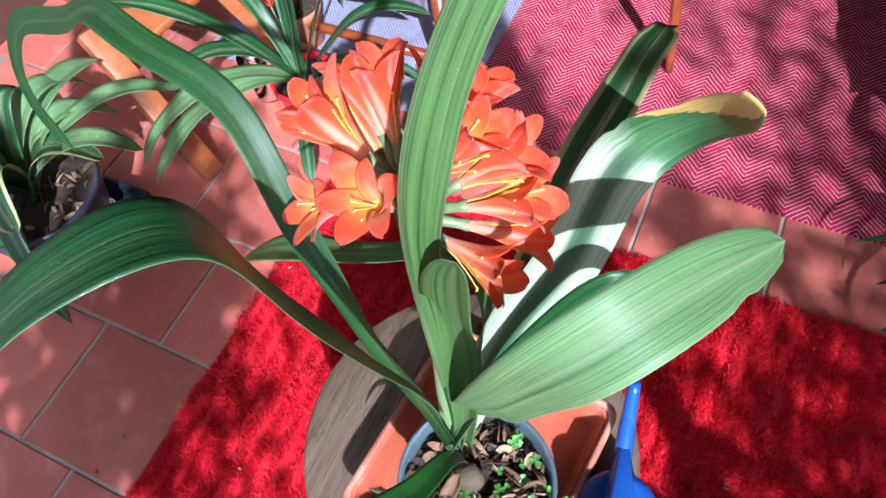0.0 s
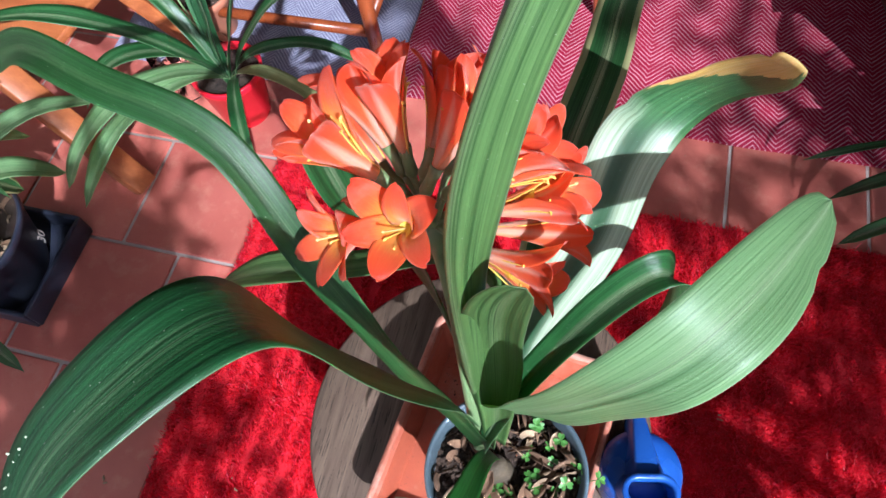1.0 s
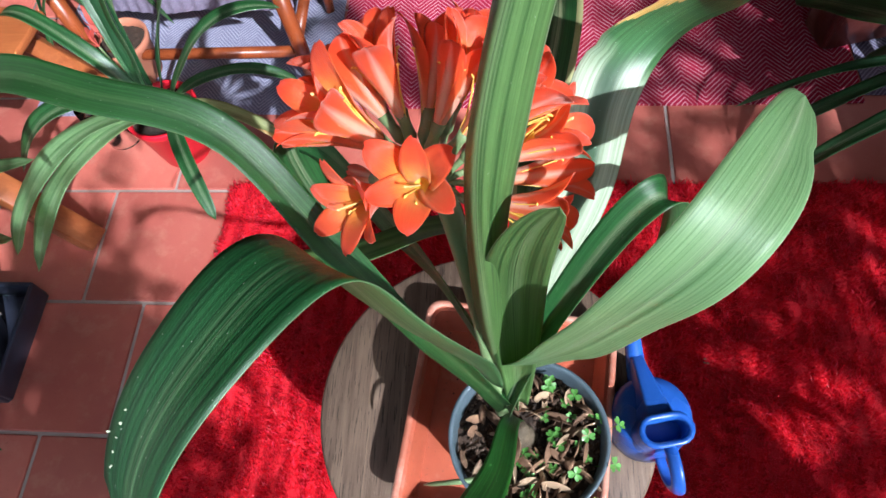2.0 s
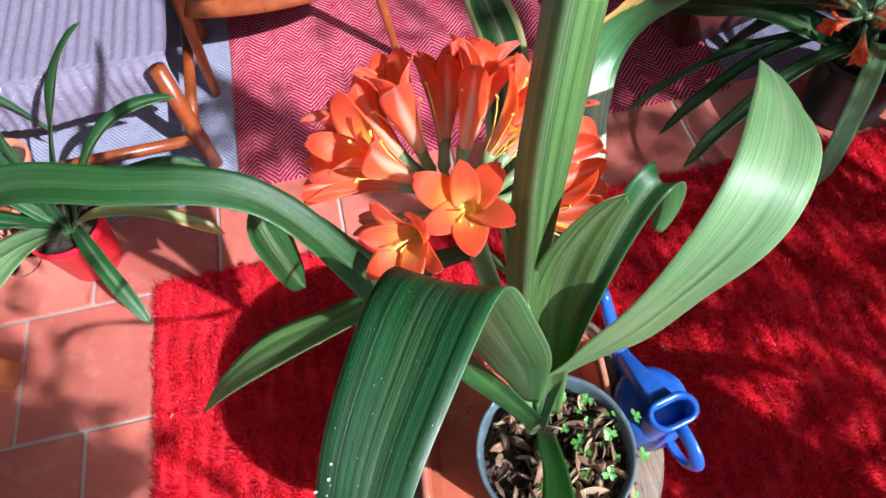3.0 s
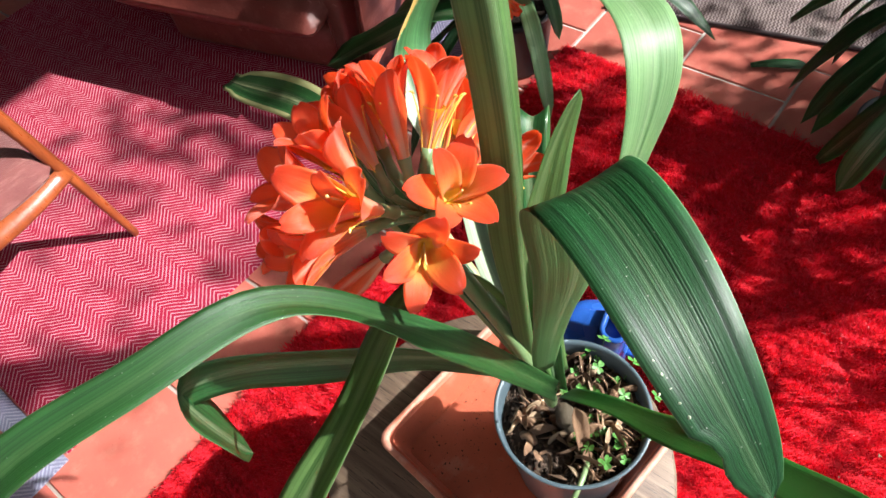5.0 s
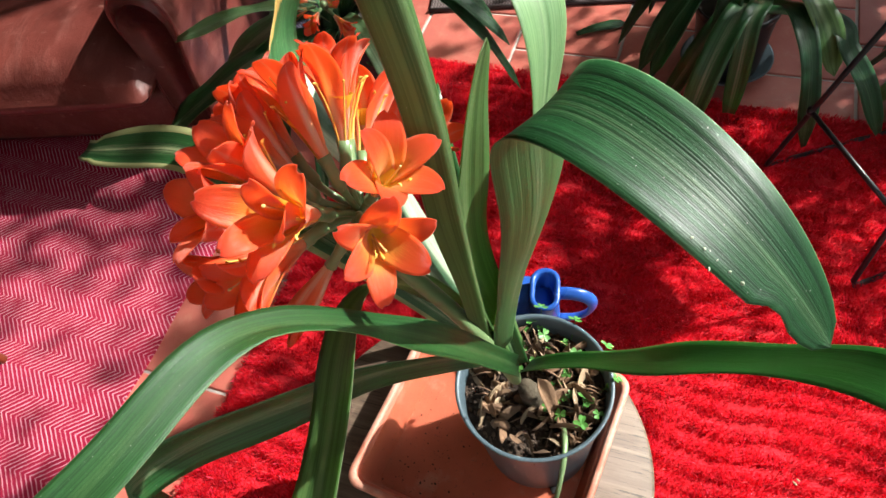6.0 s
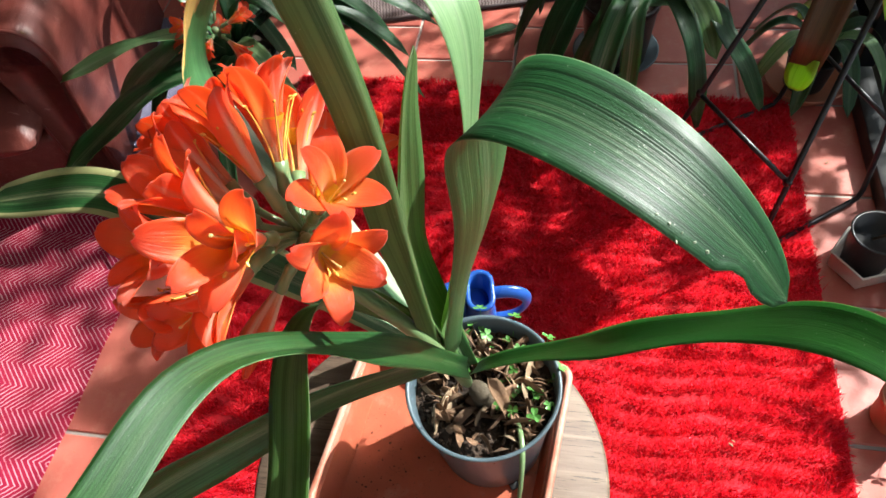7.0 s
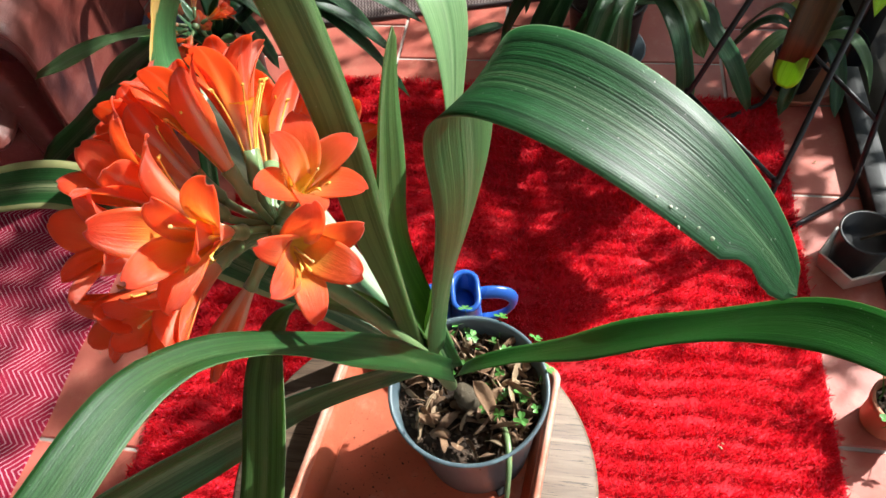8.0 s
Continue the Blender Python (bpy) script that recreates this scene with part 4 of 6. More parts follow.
# soil crumbs spilled in the tray
crumbs = thing("soil_crumbs", "dark soil crumbs spilled in the terracotta tray", "soil", pose(0.66, -0.66, 0.3992), kind="stuff")
bm = bmesh.new()
for k in range(110):
    x, y = rng_pot.gauss(0.01, 0.045), rng_pot.gauss(0.075, 0.025)
    s = 0.0004 + 0.0012 * rng_pot.random() ** 3
    bmesh.ops.create_icosphere(bm, subdivisions=1, radius=s, matrix=pose(x, y, s * 0.5, 0, 0, rng_pot.uniform(0, 90)) @ Matrix.Diagonal((1.3, 1, 0.7, 1)))
part("crumb_scatter", bm, SOIL, crumbs)
clods = thing("soil_clods", "crumbly dark brown soil clods in the flower pot", "soil", pose(POT_C.x, POT_C.y, POT_C.z + POT_H - 0.028), kind="stuff")
bm = bmesh.new()
for k in range(900):
    a, r = rng_pot.uniform(0, 6.28), 0.086 * math.sqrt(rng_pot.random())
    s = 0.0008 + 0.0035 * rng_pot.random() ** 2.5
    bmesh.ops.create_icosphere(bm, subdivisions=1, radius=s, matrix=pose(r * math.cos(a), r * math.sin(a), s * 0.4, rng_pot.uniform(0, 90), 0, rng_pot.uniform(0, 90)) @ Matrix.Diagonal((1.4, 1, 0.8, 1)))
part("clod_scatter", bm, simple("brown soil clod", (0.075, 0.045, 0.028), 0.95, 0.6, 80, bump=0.8), clods, smooth=False)


# ---- watering can ----
def watering_can():
    th = thing("watering_can", "small blue plastic watering can with a slot mouth", "watering can", pose(0.900, -0.668, 0.3915, 0, 0, 12))
    part("body", lathe([(0, 0), (0.048, 0), (0.054, 0.006), (0.056, 0.03), (0.055, 0.062), (0.050, 0.076), (0.036, 0.083), (0, 0.085)], 48), BLUE, th)
    bm = bmesh.new()

    def ring(w, d, z, y):
        out = []
        for cx, a0 in ((w / 2 - d / 2, -90), (-(w / 2 - d / 2), 90)):
            for k in range(9):
                a = radians(a0 + 22.5 * k)
                out.append(bm.verts.new((cx + d / 2 * math.cos(a), y + d / 2 * math.sin(a), z)))
        return out

    rings = [ring(0.085, 0.06, 0.060, -0.022), ring(0.070, 0.044, 0.092, -0.030), ring(0.066, 0.038, 0.112, -0.034), ring(0.072, 0.044, 0.116, -0.034), ring(0.072, 0.044, 0.121, -0.034), ring(0.062, 0.034, 0.122, -0.034), ring(0.056, 0.028, 0.119, -0.034), ring(0.056, 0.028, 0.060, -0.030)]
    for a, b in zip(rings, rings[1:]):
        for i in range(len(a)):
            j = (i + 1) % len(a)
            bm.faces.new((a[i], a[j], b[j], b[i]))
    bm.faces.new(rings[-1])
    part("mouth", bm, BLUE, th)
    part("handle", tube([tuple(v) for v in spline([(0, -0.048, 0.108), (0, -0.072, 0.112), (0, -0.104, 0.100), (0, -0.106, 0.062), (0, -0.080, 0.036), (0, -0.050, 0.040)], 22)], 0.0095, 12, flat=0.55), BLUE, th)
    part("spout", tube([tuple(v) for v in spline([(0, 0.030, 0.032), (0, 0.075, 0.050), (0, 0.108, 0.085), (-0.002, 0.150, 0.150)], 16)], [0.017 - 0.0006 * i for i in range(16)], 16), BLUE, th)
    w = bmesh.new()
    pts = [(-0.016, -0.012, 0.112), (0.016, -0.012, 0.112), (0.007, 0.085, 0.078), (-0.007, 0.085, 0.078), (-0.030, -0.010, 0.076), (0.030, -0.010, 0.076), (0.010, 0.090, 0.055), (-0.010, 0.090, 0.055)]
    v = [w.verts.new(p) for p in pts]
    for f in ((0, 1, 2, 3), (4, 7, 6, 5), (0, 4, 5, 1), (1, 5, 6, 2), (2, 6, 7, 3), (3, 7, 4, 0)):
        w.faces.new([v[i] for i in f])
    bmesh.ops.bevel(w, geom=list(w.edges), offset=0.003, segments=2, affect="EDGES", profile=0.5)
    part("shoulder", w, BLUE, th)
    return th


watering_can()


# ---- potted plants round the rug ----
def arch(base, az, length, rise, half, droop=1.0, n=26):
    """A leaf that rises from its base and arches over; az in degrees."""
    c, s = math.cos(radians(az)), math.sin(radians(az))
    x, y, z = base
    out = length * 0.8
    ctrl = [(x, y, z), (x + c * out * 0.10, y + s * out * 0.10, z + rise * 0.55), (x + c * out * 0.35, y + s * out * 0.35, z + rise * 1.05), (x + c * out * 0.70, y + s * out * 0.70, z + rise * 0.95 - 0.10 * droop * length), (x + c * out, y + s * out, z + rise * 0.6 - 0.42 * droop * length)]
    return strap(ctrl, half, None, 0.6, n=n, across=7, dip=0.14, tip=0.3, seed=int(az) + int(length * 1000))


def to_tip(base, tip, lift, half, n=26, seed=0, dip=0.14, point=0.3, cut=1.0):
    """A leaf from its base to a given tip, bowed upwards by lift."""
    a, b = Vector(base), Vector(tip)
    ctrl = [tuple(a), tuple(a.lerp(b, 0.15) + Vector((0, 0, lift * 0.7))), tuple(a.lerp(b, 0.45) + Vector((0, 0, lift * 1.2))), tuple(a.lerp(b, 0.8) + Vector((0, 0, lift * 0.8))), tuple(b)]
    return strap(ctrl, half, None, 0.6, n=n, across=7, dip=dip, tip=point, seed=seed, cut=cut)


def leaf_through(pts, half, seed=0, dip=0.12, cut=1.0, tip=0.3):
    """A leaf whose spine runs smoothly through the points given."""
    P = [Vector(v) for v in pts]
    P = [P[0] * 2 - P[1]] + P + [P[-1] * 2 - P[-2]]
    run = []
    for a, b, c, d in zip(P, P[1:], P[2:], P[3:]):
        for q in range(4):
            u = q / 4
            run.append(tuple(0.5 * (2 * b + (c - a) * u + (2 * a - 5 * b + 4 * c - d) * u * u + (3 * b - a - 3 * c + d) * u ** 3)))
    run.append(tuple(P[-2]))
    return strap(run, half, None, 0.6, n=32, across=7, dip=dip, tip=tip, seed=seed, cut=cut)


def round_pot(th, r, h, material, soil=True, taper=0.78, rim=0.006):
    part("pot", lathe([(0, 0), (r * taper, 0), (r * taper + 0.003, 0.003), (r - 0.004, h - 0.025), (r, h - 0.022), (r + rim * 0.4, h - 0.002), (r, h), (r - 0.005, h), (r - 0.008, h - 0.02), (r * taper - 0.003, 0.01), (0, 0.01)], 56), material, th)
    if soil:
        part("soil", soil_mesh(r - 0.007, h - 0.022, r), SOIL, th)


# red pot
red_plant = thing("red_pot_plant", "amaryllis with green strap leaves in a red plastic pot", "plant", pose(-0.150, 0.115, 0.0))
round_pot(red_plant, 0.088, 0.165, POT_RED, taper=0.70)
RB = (0.02, -0.02, 0.15)
YELLOWING = leaf_material("yellowing leaf", (0.20, 0.27, 0.08), (0.46, 0.48, 0.22), (0.6, 0.6, 0.3), 0.3, 5.5, 0.42, 0.3, dry=0.30)
LEAF_GREENS.append(YELLOWING)
for k, (tip, lift, half, mat) in enumerate([((0.359, -0.094, 0.12), 0.09, 0.017, 8), ((0.204, -0.307, 0.155), 0.07, 0.018, 1), ((0.345, 0.105, 0.37), 0.12, 0.019, 1), ((0.27, 0.07, 0.62), 0.10, 0.019, 1), ((0.06, 0.02, 0.66), 0.06, 0.019, 1), ((-0.02, 0.10, 0.62), 0.06, 0.018, 0), ((-0.247, -0.39, 0.14), 0.14, 0.032, 2), ((-0.214, -0.412, 0.10), 0.13, 0.030, 2), ((-0.369, -0.204, 0.45), 0.10, 0.028, 1), ((-0.33, 0.12, 0.36), 0.12, 0.020, 1), ((0.36, 0.03, 0.22), 0.10, 0.017, 1), ((-0.15, 0.22, 0.5), 0.08, 0.019, 1), ((-0.24, -0.22, 0.22), 0.14, 0.030, 1)]):
    part("leaf", to_tip((RB[0] + 0.01 * math.sin(k), RB[1] + 0.01 * math.cos(k), RB[2]), tip, lift, half, seed=k), LEAF_GREENS[mat], red_plant)

# dark pot in its tray
dark_plant = thing("dark_pot_plant", "clivia seedling with broad green leaves in a dark blue pot", "plant", pose(-0.567, -0.468, 0.010))
round_pot(dark_plant, 0.165, 0.19, POT_DARK, taper=0.72)
for k, (tip, lift, half, mat) in enumerate([((0.143, 0.132, 0.21), 0.12, 0.036, 4), ((0.037, 0.326, 0.32), 0.10, 0.032, 2), ((0.255, 0.347, 0.28), 0.12, 0.026, 2), ((0.197, 0.202, 0.19), 0.12, 0.030, 2), ((0.097, -0.154, 0.11), 0.16, 0.034, 1), ((0.223, -0.216, 0.04), 0.20, 0.020, 1), ((0.15, -0.13, 0.26), 0.14, 0.034, 4), ((0.05, -0.30, 0.2), 0.16, 0.030, 1), ((-0.25, 0.05, 0.25), 0.15, 0.03, 1), ((-0.2, -0.2, 0.25), 0.15, 0.03, 1), ((0.0, 0.05, 0.45), 0.10, 0.028, 0), ((-0.02, 0.16, 0.36), 0.12, 0.03, 1), ((0.03, 0.27, 0.29), 0.14, 0.032, 2), ((0.11, 0.25, 0.24), 0.13, 0.032, 2)]):
    part("leaf", to_tip((0.012 * math.sin(3 * k), 0.012 * math.cos(3 * k), 0.16), tip, lift, half, seed=20 + k), LEAF_GREENS[mat], dark_plant)
rng_d = random.Random(6)
for k in range(46):
    a, r = rng_d.uniform(-1.6, 2.2), 0.15 * math.sqrt(rng_d.uniform(0.05, 1.0))
    x, y, h = r * math.cos(a), r * math.sin(a), rng_d.uniform(0, 3.14)
    ln = rng_d.uniform(0.012, 0.05)
    cx, cy = math.cos(h) * ln / 2, math.sin(h) * ln / 2
    part("dry_scrap", strap([(x - cx, y - cy, 0.172), (x - cx / 3, y - cy / 3, 0.182), (x + cx / 3, y + cy / 3, 0.180), (x + cx, y + cy, 0.172)], rng_d.uniform(0.001, 0.006), None, 0.6, n=8, across=4, dip=0.3, seed=k), HUSK_PALE if k % 2 else HUSK, dark_plant)
tray2 = thing("pot_tray", "dark blue square plastic pot tray on the tiles", "tray", pose(-0.535, -0.44, 0.0))
for a, b in (((-0.134, -0.128, 0.033), (0.134, -0.128, 0.033)), ((-0.134, 0.128, 0.033), (0.134, 0.128, 0.033)), ((-0.134, -0.128, 0.033), (-0.134, 0.128, 0.033)), ((0.134, -0.128, 0.033), (0.134, 0.128, 0.033))):
    part("rim", bar(a, b, 0.012, 0.064, 0.004), POT_DARK, tray2)
part("base", box(0.27, 0.258, 0.008, 0.002, pose(0, 0, 0.0045)), POT_DARK, tray2)
txt = bpy.data.curves.new("size_mark", "FONT")
txt.body, txt.size, txt.extrude = "30", 0.034, 0.0004
mark = new("size_mark", txt)
mark.parent = dark_plant
mark.matrix_basis = pose(0.119 + 0.010, 0.085 - 0.012, 0.062, 78, 0, 125.5)
txt.materials.append(WHITE_PLASTIC)

# wooden stool with a splayed leg and an orange board
stool = thing("plant_stool", "orange wooden plant stool with splayed legs and a board", "stool", pose(0, 0, 0))
BOARD_WOOD = wood("light orange wood", (0.26, 0.070, 0.020), (0.46, 0.150, 0.045), (3, 22, 14), 0.38)
part("leg", bar((-0.320, -0.165, 0.001), (-0.60, -0.088, 0.35), 0.060, 0.055, 0.004), BOARD_WOOD, stool)
part("leg", bar((-0.36, 0.30, 0.001), (-0.46, 0.20, 0.35), 0.050, 0.040, 0.004), BOARD_WOOD, stool)
part("leg", bar((-0.86, 0.10, 0.001), (-0.68, 0.10, 0.35), 0.050, 0.040, 0.004), BOARD_WOOD, stool)
part("seat_board", box(0.32, 0.31, 0.022, 0.006, pose(-0.545, 0.105, 0.361, 0, 0, -9)), BOARD_WOOD, stool)
GLASS = Mat("clear glass", 0.03, (0.95, 0.97, 0.96))
GLASS.b.inputs["Transmission Weight"].default_value = 1.0
GLASS.b.inputs["IOR"].default_value = 1.25
JARS = ((-0.412, 0.197, 0.040, 0.075), (-0.33, 0.15, 0.045, 0.10))
for x, y, r, h in JARS:
    jar = thing("glass_jar", "empty clear glass jar on the tiled floor", "jar", pose(x, y, 0.001), group="glass jars")
    part("wall", lathe([(0, 0), (r * 0.9, 0), (r, 0.006), (r, h), (r - 0.003, h), (r - 0.003, 0.008), (0, 0.006)], 32), GLASS.m, jar).visible_shadow = False

# white freesia spray on a pot beside the chair
WHITE_PETAL = Mat("white petal", 0.5, (0.86, 0.83, 0.74)).glow_through(0.3, (0.9, 0.88, 0.78)).m
PINK_PETAL = Mat("coral petal", 0.5, (0.62, 0.12, 0.09)).glow_through(0.3, (0.7, 0.16, 0.1)).m
free = thing("white_freesia", "white freesia flowers on green stems in a clay pot", "plant", pose(-0.345, 0.375, 0.008))
round_pot(free, 0.075, 0.13, TERRA)
small_petal = petal_mesh(0.030, 0.018, 0.9, 0.2)
coral_petal = petal_mesh(0.050, 0.012, 0.8, 0.0)
for me, mm in ((small_petal, WHITE_PETAL), (coral_petal, PINK_PETAL)):
    me.materials.append(mm)
    me.materials.append(mm)
rng_f = random.Random(8)
for k in range(13):
    tip = (0.130 + rng_f.uniform(-0.06, 0.06), -0.055 + rng_f.uniform(-0.05, 0.05), 0.41 + rng_f.uniform(-0.04, 0.03))
    part("stem", tube([tuple(v) for v in spline([(0.02, 0, 0.11), (0.03, 0.0, 0.22), (0.06, -0.01, 0.33), tip], 9)], 0.002, 6), STALK, free)
    for q in range(6):
        way = Vector((rng_f.uniform(-1, 1), rng_f.uniform(-1, 1), rng_f.uniform(0.2, 1))).normalized()
        part("petal", small_petal, None, free, matrix=Matrix.Translation(tip) @ way.to_track_quat("Z", "Y").to_matrix().to_4x4())
for k in range(5):
    az = 60 * k
    part("leaf", arch((0.0, 0.0, 0.11), az, 0.22, 0.26, 0.010), LEAF_GREENS[1], free)
coral = thing("coral_flower_pot", "coral pink spiky flowers in a small clay pot", "plant", pose(-0.275, 0.235, 0.001))
round_pot(coral, 0.050, 0.09, TERRA)
for k in range(5):
    head = Vector((0.03 * math.cos(1.3 * k) + 0.02, 0.03 * math.sin(1.3 * k), 0.27 + 0.012 * (k % 3)))
    part("stem", tube([tuple(v) for v in spline([(0, 0, 0.06), (0, 0, 0.14), tuple(head * 0.8), tuple(head)], 7)], 0.0025, 6), STALK, coral)
    for q in range(7):
        way = Vector((rng_f.uniform(-1, 1), rng_f.uniform(-1, 1), rng_f.uniform(0.3, 1.2))).normalized()
        part("petal", coral_petal, None, coral, matrix=Matrix.Translation(head) @ way.to_track_quat("Z", "Y").to_matrix().to_4x4())

# clivia between the armchair and the rug
back = thing("back_clivia", "clivia with orange flowers and dark arching leaves in a teal pot", "plant", pose(1.80, 0.10, 0.006))
round_pot(back, 0.115, 0.20, simple("teal plastic pot", (0.010, 0.028, 0.032), 0.4, 0.15, 20))
BB = (0.0, 0.0, 0.18)
for k, (tip, lift, half, mat) in enumerate([((-0.30, 0.16, 0.10), 0.15, 0.026, 0), ((-0.017, -0.162, 0.144), 0.16, 0.024, 0), ((0.052, -0.559, 0.244), 0.16, 0.026, 0), ((0.048, -0.469, 0.144), 0.18, 0.026, 0), ((-0.12, -0.02, 0.12), 0.14, 0.026, 0), ((-0.05, -0.10, 0.10), 0.10, 0.026, 0), ((-0.52, -0.02, 0.06), 0.16, 0.018, 0), ((-0.58, 0.06, 0.08), 0.14, 0.012, 0), ((-0.50, -0.13, 0.06), 0.15, 0.020, 1), ((-0.25, -0.28, 0.10), 0.16, 0.022, 2), ((-0.20, -0.24, 0.05), 0.14, 0.016, 1), ((0.10, -0.42, 0.16), 0.20, 0.026, 0), ((0.30, -0.36, 0.20), 0.16, 0.028, 0), ((0.42, -0.22, 0.24), 0.16, 0.026, 0), ((0.35, 0.10, 0.30), 0.15, 0.026, 0), ((0.15, 0.35, 0.3), 0.15, 0.026, 1), ((-0.05, -0.20, 0.32), 0.14, 0.024, 1), ((0.02, -0.50, 0.02), 0.24, 0.022, 0)]):
    part("leaf", to_tip((BB[0] + 0.012 * math.sin(2 * k), BB[1] + 0.012 * math.cos(2 * k), BB[2]), tip, lift, half, seed=40 + k), LEAF_GREENS[mat], back)
for k, (run, half, mat, cut) in enumerate([
        ([(0, 0, 0.18), (-0.13, 0.01, 0.35), (-0.25, 0.05, 0.43), (-0.29, 0.13, 0.42), (-0.32, 0.27, 0.37)], 0.025, 2, 0.9),
        ([(0, 0, 0.18), (-0.18, 0.01, 0.29), (-0.28, 0.08, 0.31), (-0.34, 0.19, 0.25), (-0.40, 0.39, 0.11)], 0.046, 1, 1.0),
        ([(0, 0, 0.18), (-0.10, 0.03, 0.33), (-0.20, 0.06, 0.35), (-0.23, 0.15, 0.29), (-0.25, 0.24, 0.21)], 0.042, 1, 0.95)]):
    part("leaf", leaf_through(run, half, 90 + k, cut=cut, tip=0.17), LEAF_GREENS[mat], back)
part("flower_stalk", tube([tuple(v) for v in spline([(0, 0, 0.18), (-0.03, 0.0, 0.28), (-0.09, -0.02, 0.34), (-0.13, -0.05, 0.365)], 9)], 0.009, 10), STALK, back)
for k in range(9):
    a = k * 2.4
    z = 0.75 - 0.16 * k
    way = Vector((math.cos(a) * math.sqrt(1 - z * z), math.sin(a) * math.sqrt(1 - z * z), z))
    foot = Vector((-0.13, -0.05, 0.365)) + way * 0.03
    floret(back, foot, foot + way * 0.08, 1, 20 * k, 0.9)
ochre = thing("ochre_pot", "round ochre glazed plant pot on the floor", "pot", pose(2.16, 0.715, 0.0))
part("bowl", lathe([(0, 0), (0.098, 0), (0.106, 0.006), (0.120, 0.05), (0.136, 0.18), (0.140, 0.215), (0.136, 0.22), (0.128, 0.215), (0.115, 0.06), (0.09, 0.03), (0, 0.02)], 56), YELLOW, ochre)

# clivia by the mat
side = thing("side_clivia", "dark leaved clivia in a black pot beside the mat", "plant", pose(2.033, -0.925, 0.008))
round_pot(side, 0.105, 0.20, POT_BLACK)
part("saucer", lathe([(0, 0), (0.095, 0), (0.118, 0.024), (0.121, 0.027), (0.116, 0.028), (0.094, 0.006), (0, 0.005)], 48), POT, side)
for k, (run, half, mat, cut) in enumerate([
        ([(0, 0, 0.18), (-0.13, 0.02, 0.28), (-0.21, 0.06, 0.25), (-0.23, 0.10, 0.15), (-0.24, 0.14, 0.05)], 0.024, 1, 0.88),
        ([(0, 0, 0.18), (-0.16, -0.01, 0.31), (-0.26, 0.02, 0.32), (-0.33, 0.05, 0.23), (-0.36, 0.07, 0.10)], 0.032, 1, 1.0),
        ([(0, 0, 0.18), (-0.16, -0.04, 0.32), (-0.25, -0.02, 0.33), (-0.29, -0.02, 0.23), (-0.30, -0.02, 0.10)], 0.024, 1, 0.80),
        ([(0, 0, 0.18), (-0.21, -0.09, 0.35), (-0.31, -0.13, 0.35), (-0.36, -0.16, 0.27), (-0.38, -0.19, 0.10)], 0.023, 0, 0.97),
        ([(0, 0, 0.18), (-0.19, -0.11, 0.37), (-0.26, -0.15, 0.37), (-0.29, -0.18, 0.33), (-0.31, -0.21, 0.25)], 0.030, 5, 1.0),
        ([(0, 0, 0.18), (-0.22, -0.18, 0.33), (-0.30, -0.22, 0.31), (-0.33, -0.28, 0.24), (-0.32, -0.34, 0.11)], 0.026, 0, 0.95),
        ([(0, 0, 0.18), (-0.05, 0.07, 0.34), (-0.08, 0.14, 0.37), (-0.10, 0.19, 0.31), (-0.11, 0.21, 0.22)], 0.026, 0, 1.0),
        ([(0, 0, 0.18), (-0.04, 0.10, 0.36), (-0.07, 0.21, 0.40), (-0.09, 0.28, 0.36), (-0.10, 0.33, 0.29)], 0.026, 1, 0.85)]):
    part("leaf", leaf_through(run, half, 120 + k, cut=cut, tip=0.2), LEAF_GREENS[mat], side)
rng_s = random.Random(3)
for k in range(9):
    az = 15 + 30 * k - (110 if k > 5 else 0) + rng_s.uniform(-8, 8)
    part("leaf", arch((0.012 * math.cos(az), 0.012 * math.sin(az), 0.18), az, rng_s.uniform(0.30, 0.42), rng_s.uniform(0.14, 0.26), rng_s.uniform(0.024, 0.030), 1.0), LEAF_GREENS[0 if k % 3 else 1], side)

# mat and a fallen leaf
mat_thing = thing("door_mat", "dark grey woven door mat with a bound edge", "mat", pose(2.56, -0.36, 0, 0, 0, 12))
MATW = herringbone("woven grey mat", (0.085, 0.058, 0.056), (0.25, 0.20, 0.19), 0.016, 0.010, 0.005, 0.5)
part("weave", box(0.66, 0.86, 0.010, 0.004, pose(0, 0, 0.006)), MATW, mat_thing)
part("binding", tube([(-0.33, -0.43, 0.007), (-0.33, 0.43, 0.007)], 0.007, 8), simple("dark binding", (0.05, 0.035, 0.035), 0.9), mat_thing)
part("binding", tube([(-0.33, -0.43, 0.007), (0.33, -0.43, 0.007)], 0.007, 8), simple("dark binding tape", (0.05, 0.035, 0.035), 0.9), mat_thing)
fallen = thing("fallen_leaf", "blue green fallen leaf blade lying on the tiles", "leaf", pose(2.13, -0.56, 0.008, 0, 0, -60))
part("blade", strap([(-0.07, 0, 0), (-0.02, 0.005, 0.006), (0.03, 0.0, 0.006), (0.08, -0.004, 0.0)], 0.018, None, 0.5, n=12, across=5), LEAF_GREENS[0], fallen)


# ---- iron folding stand by the window ----
stand = thing("iron_stand", "black iron folding plant stand with crossed legs", "stand", pose(0, 0, 0))
R_IRON = 0.0062


def loop(points):
    part("leg_loop", tube([tuple(v) for v in points], R_IRON, 10), IRON, stand)


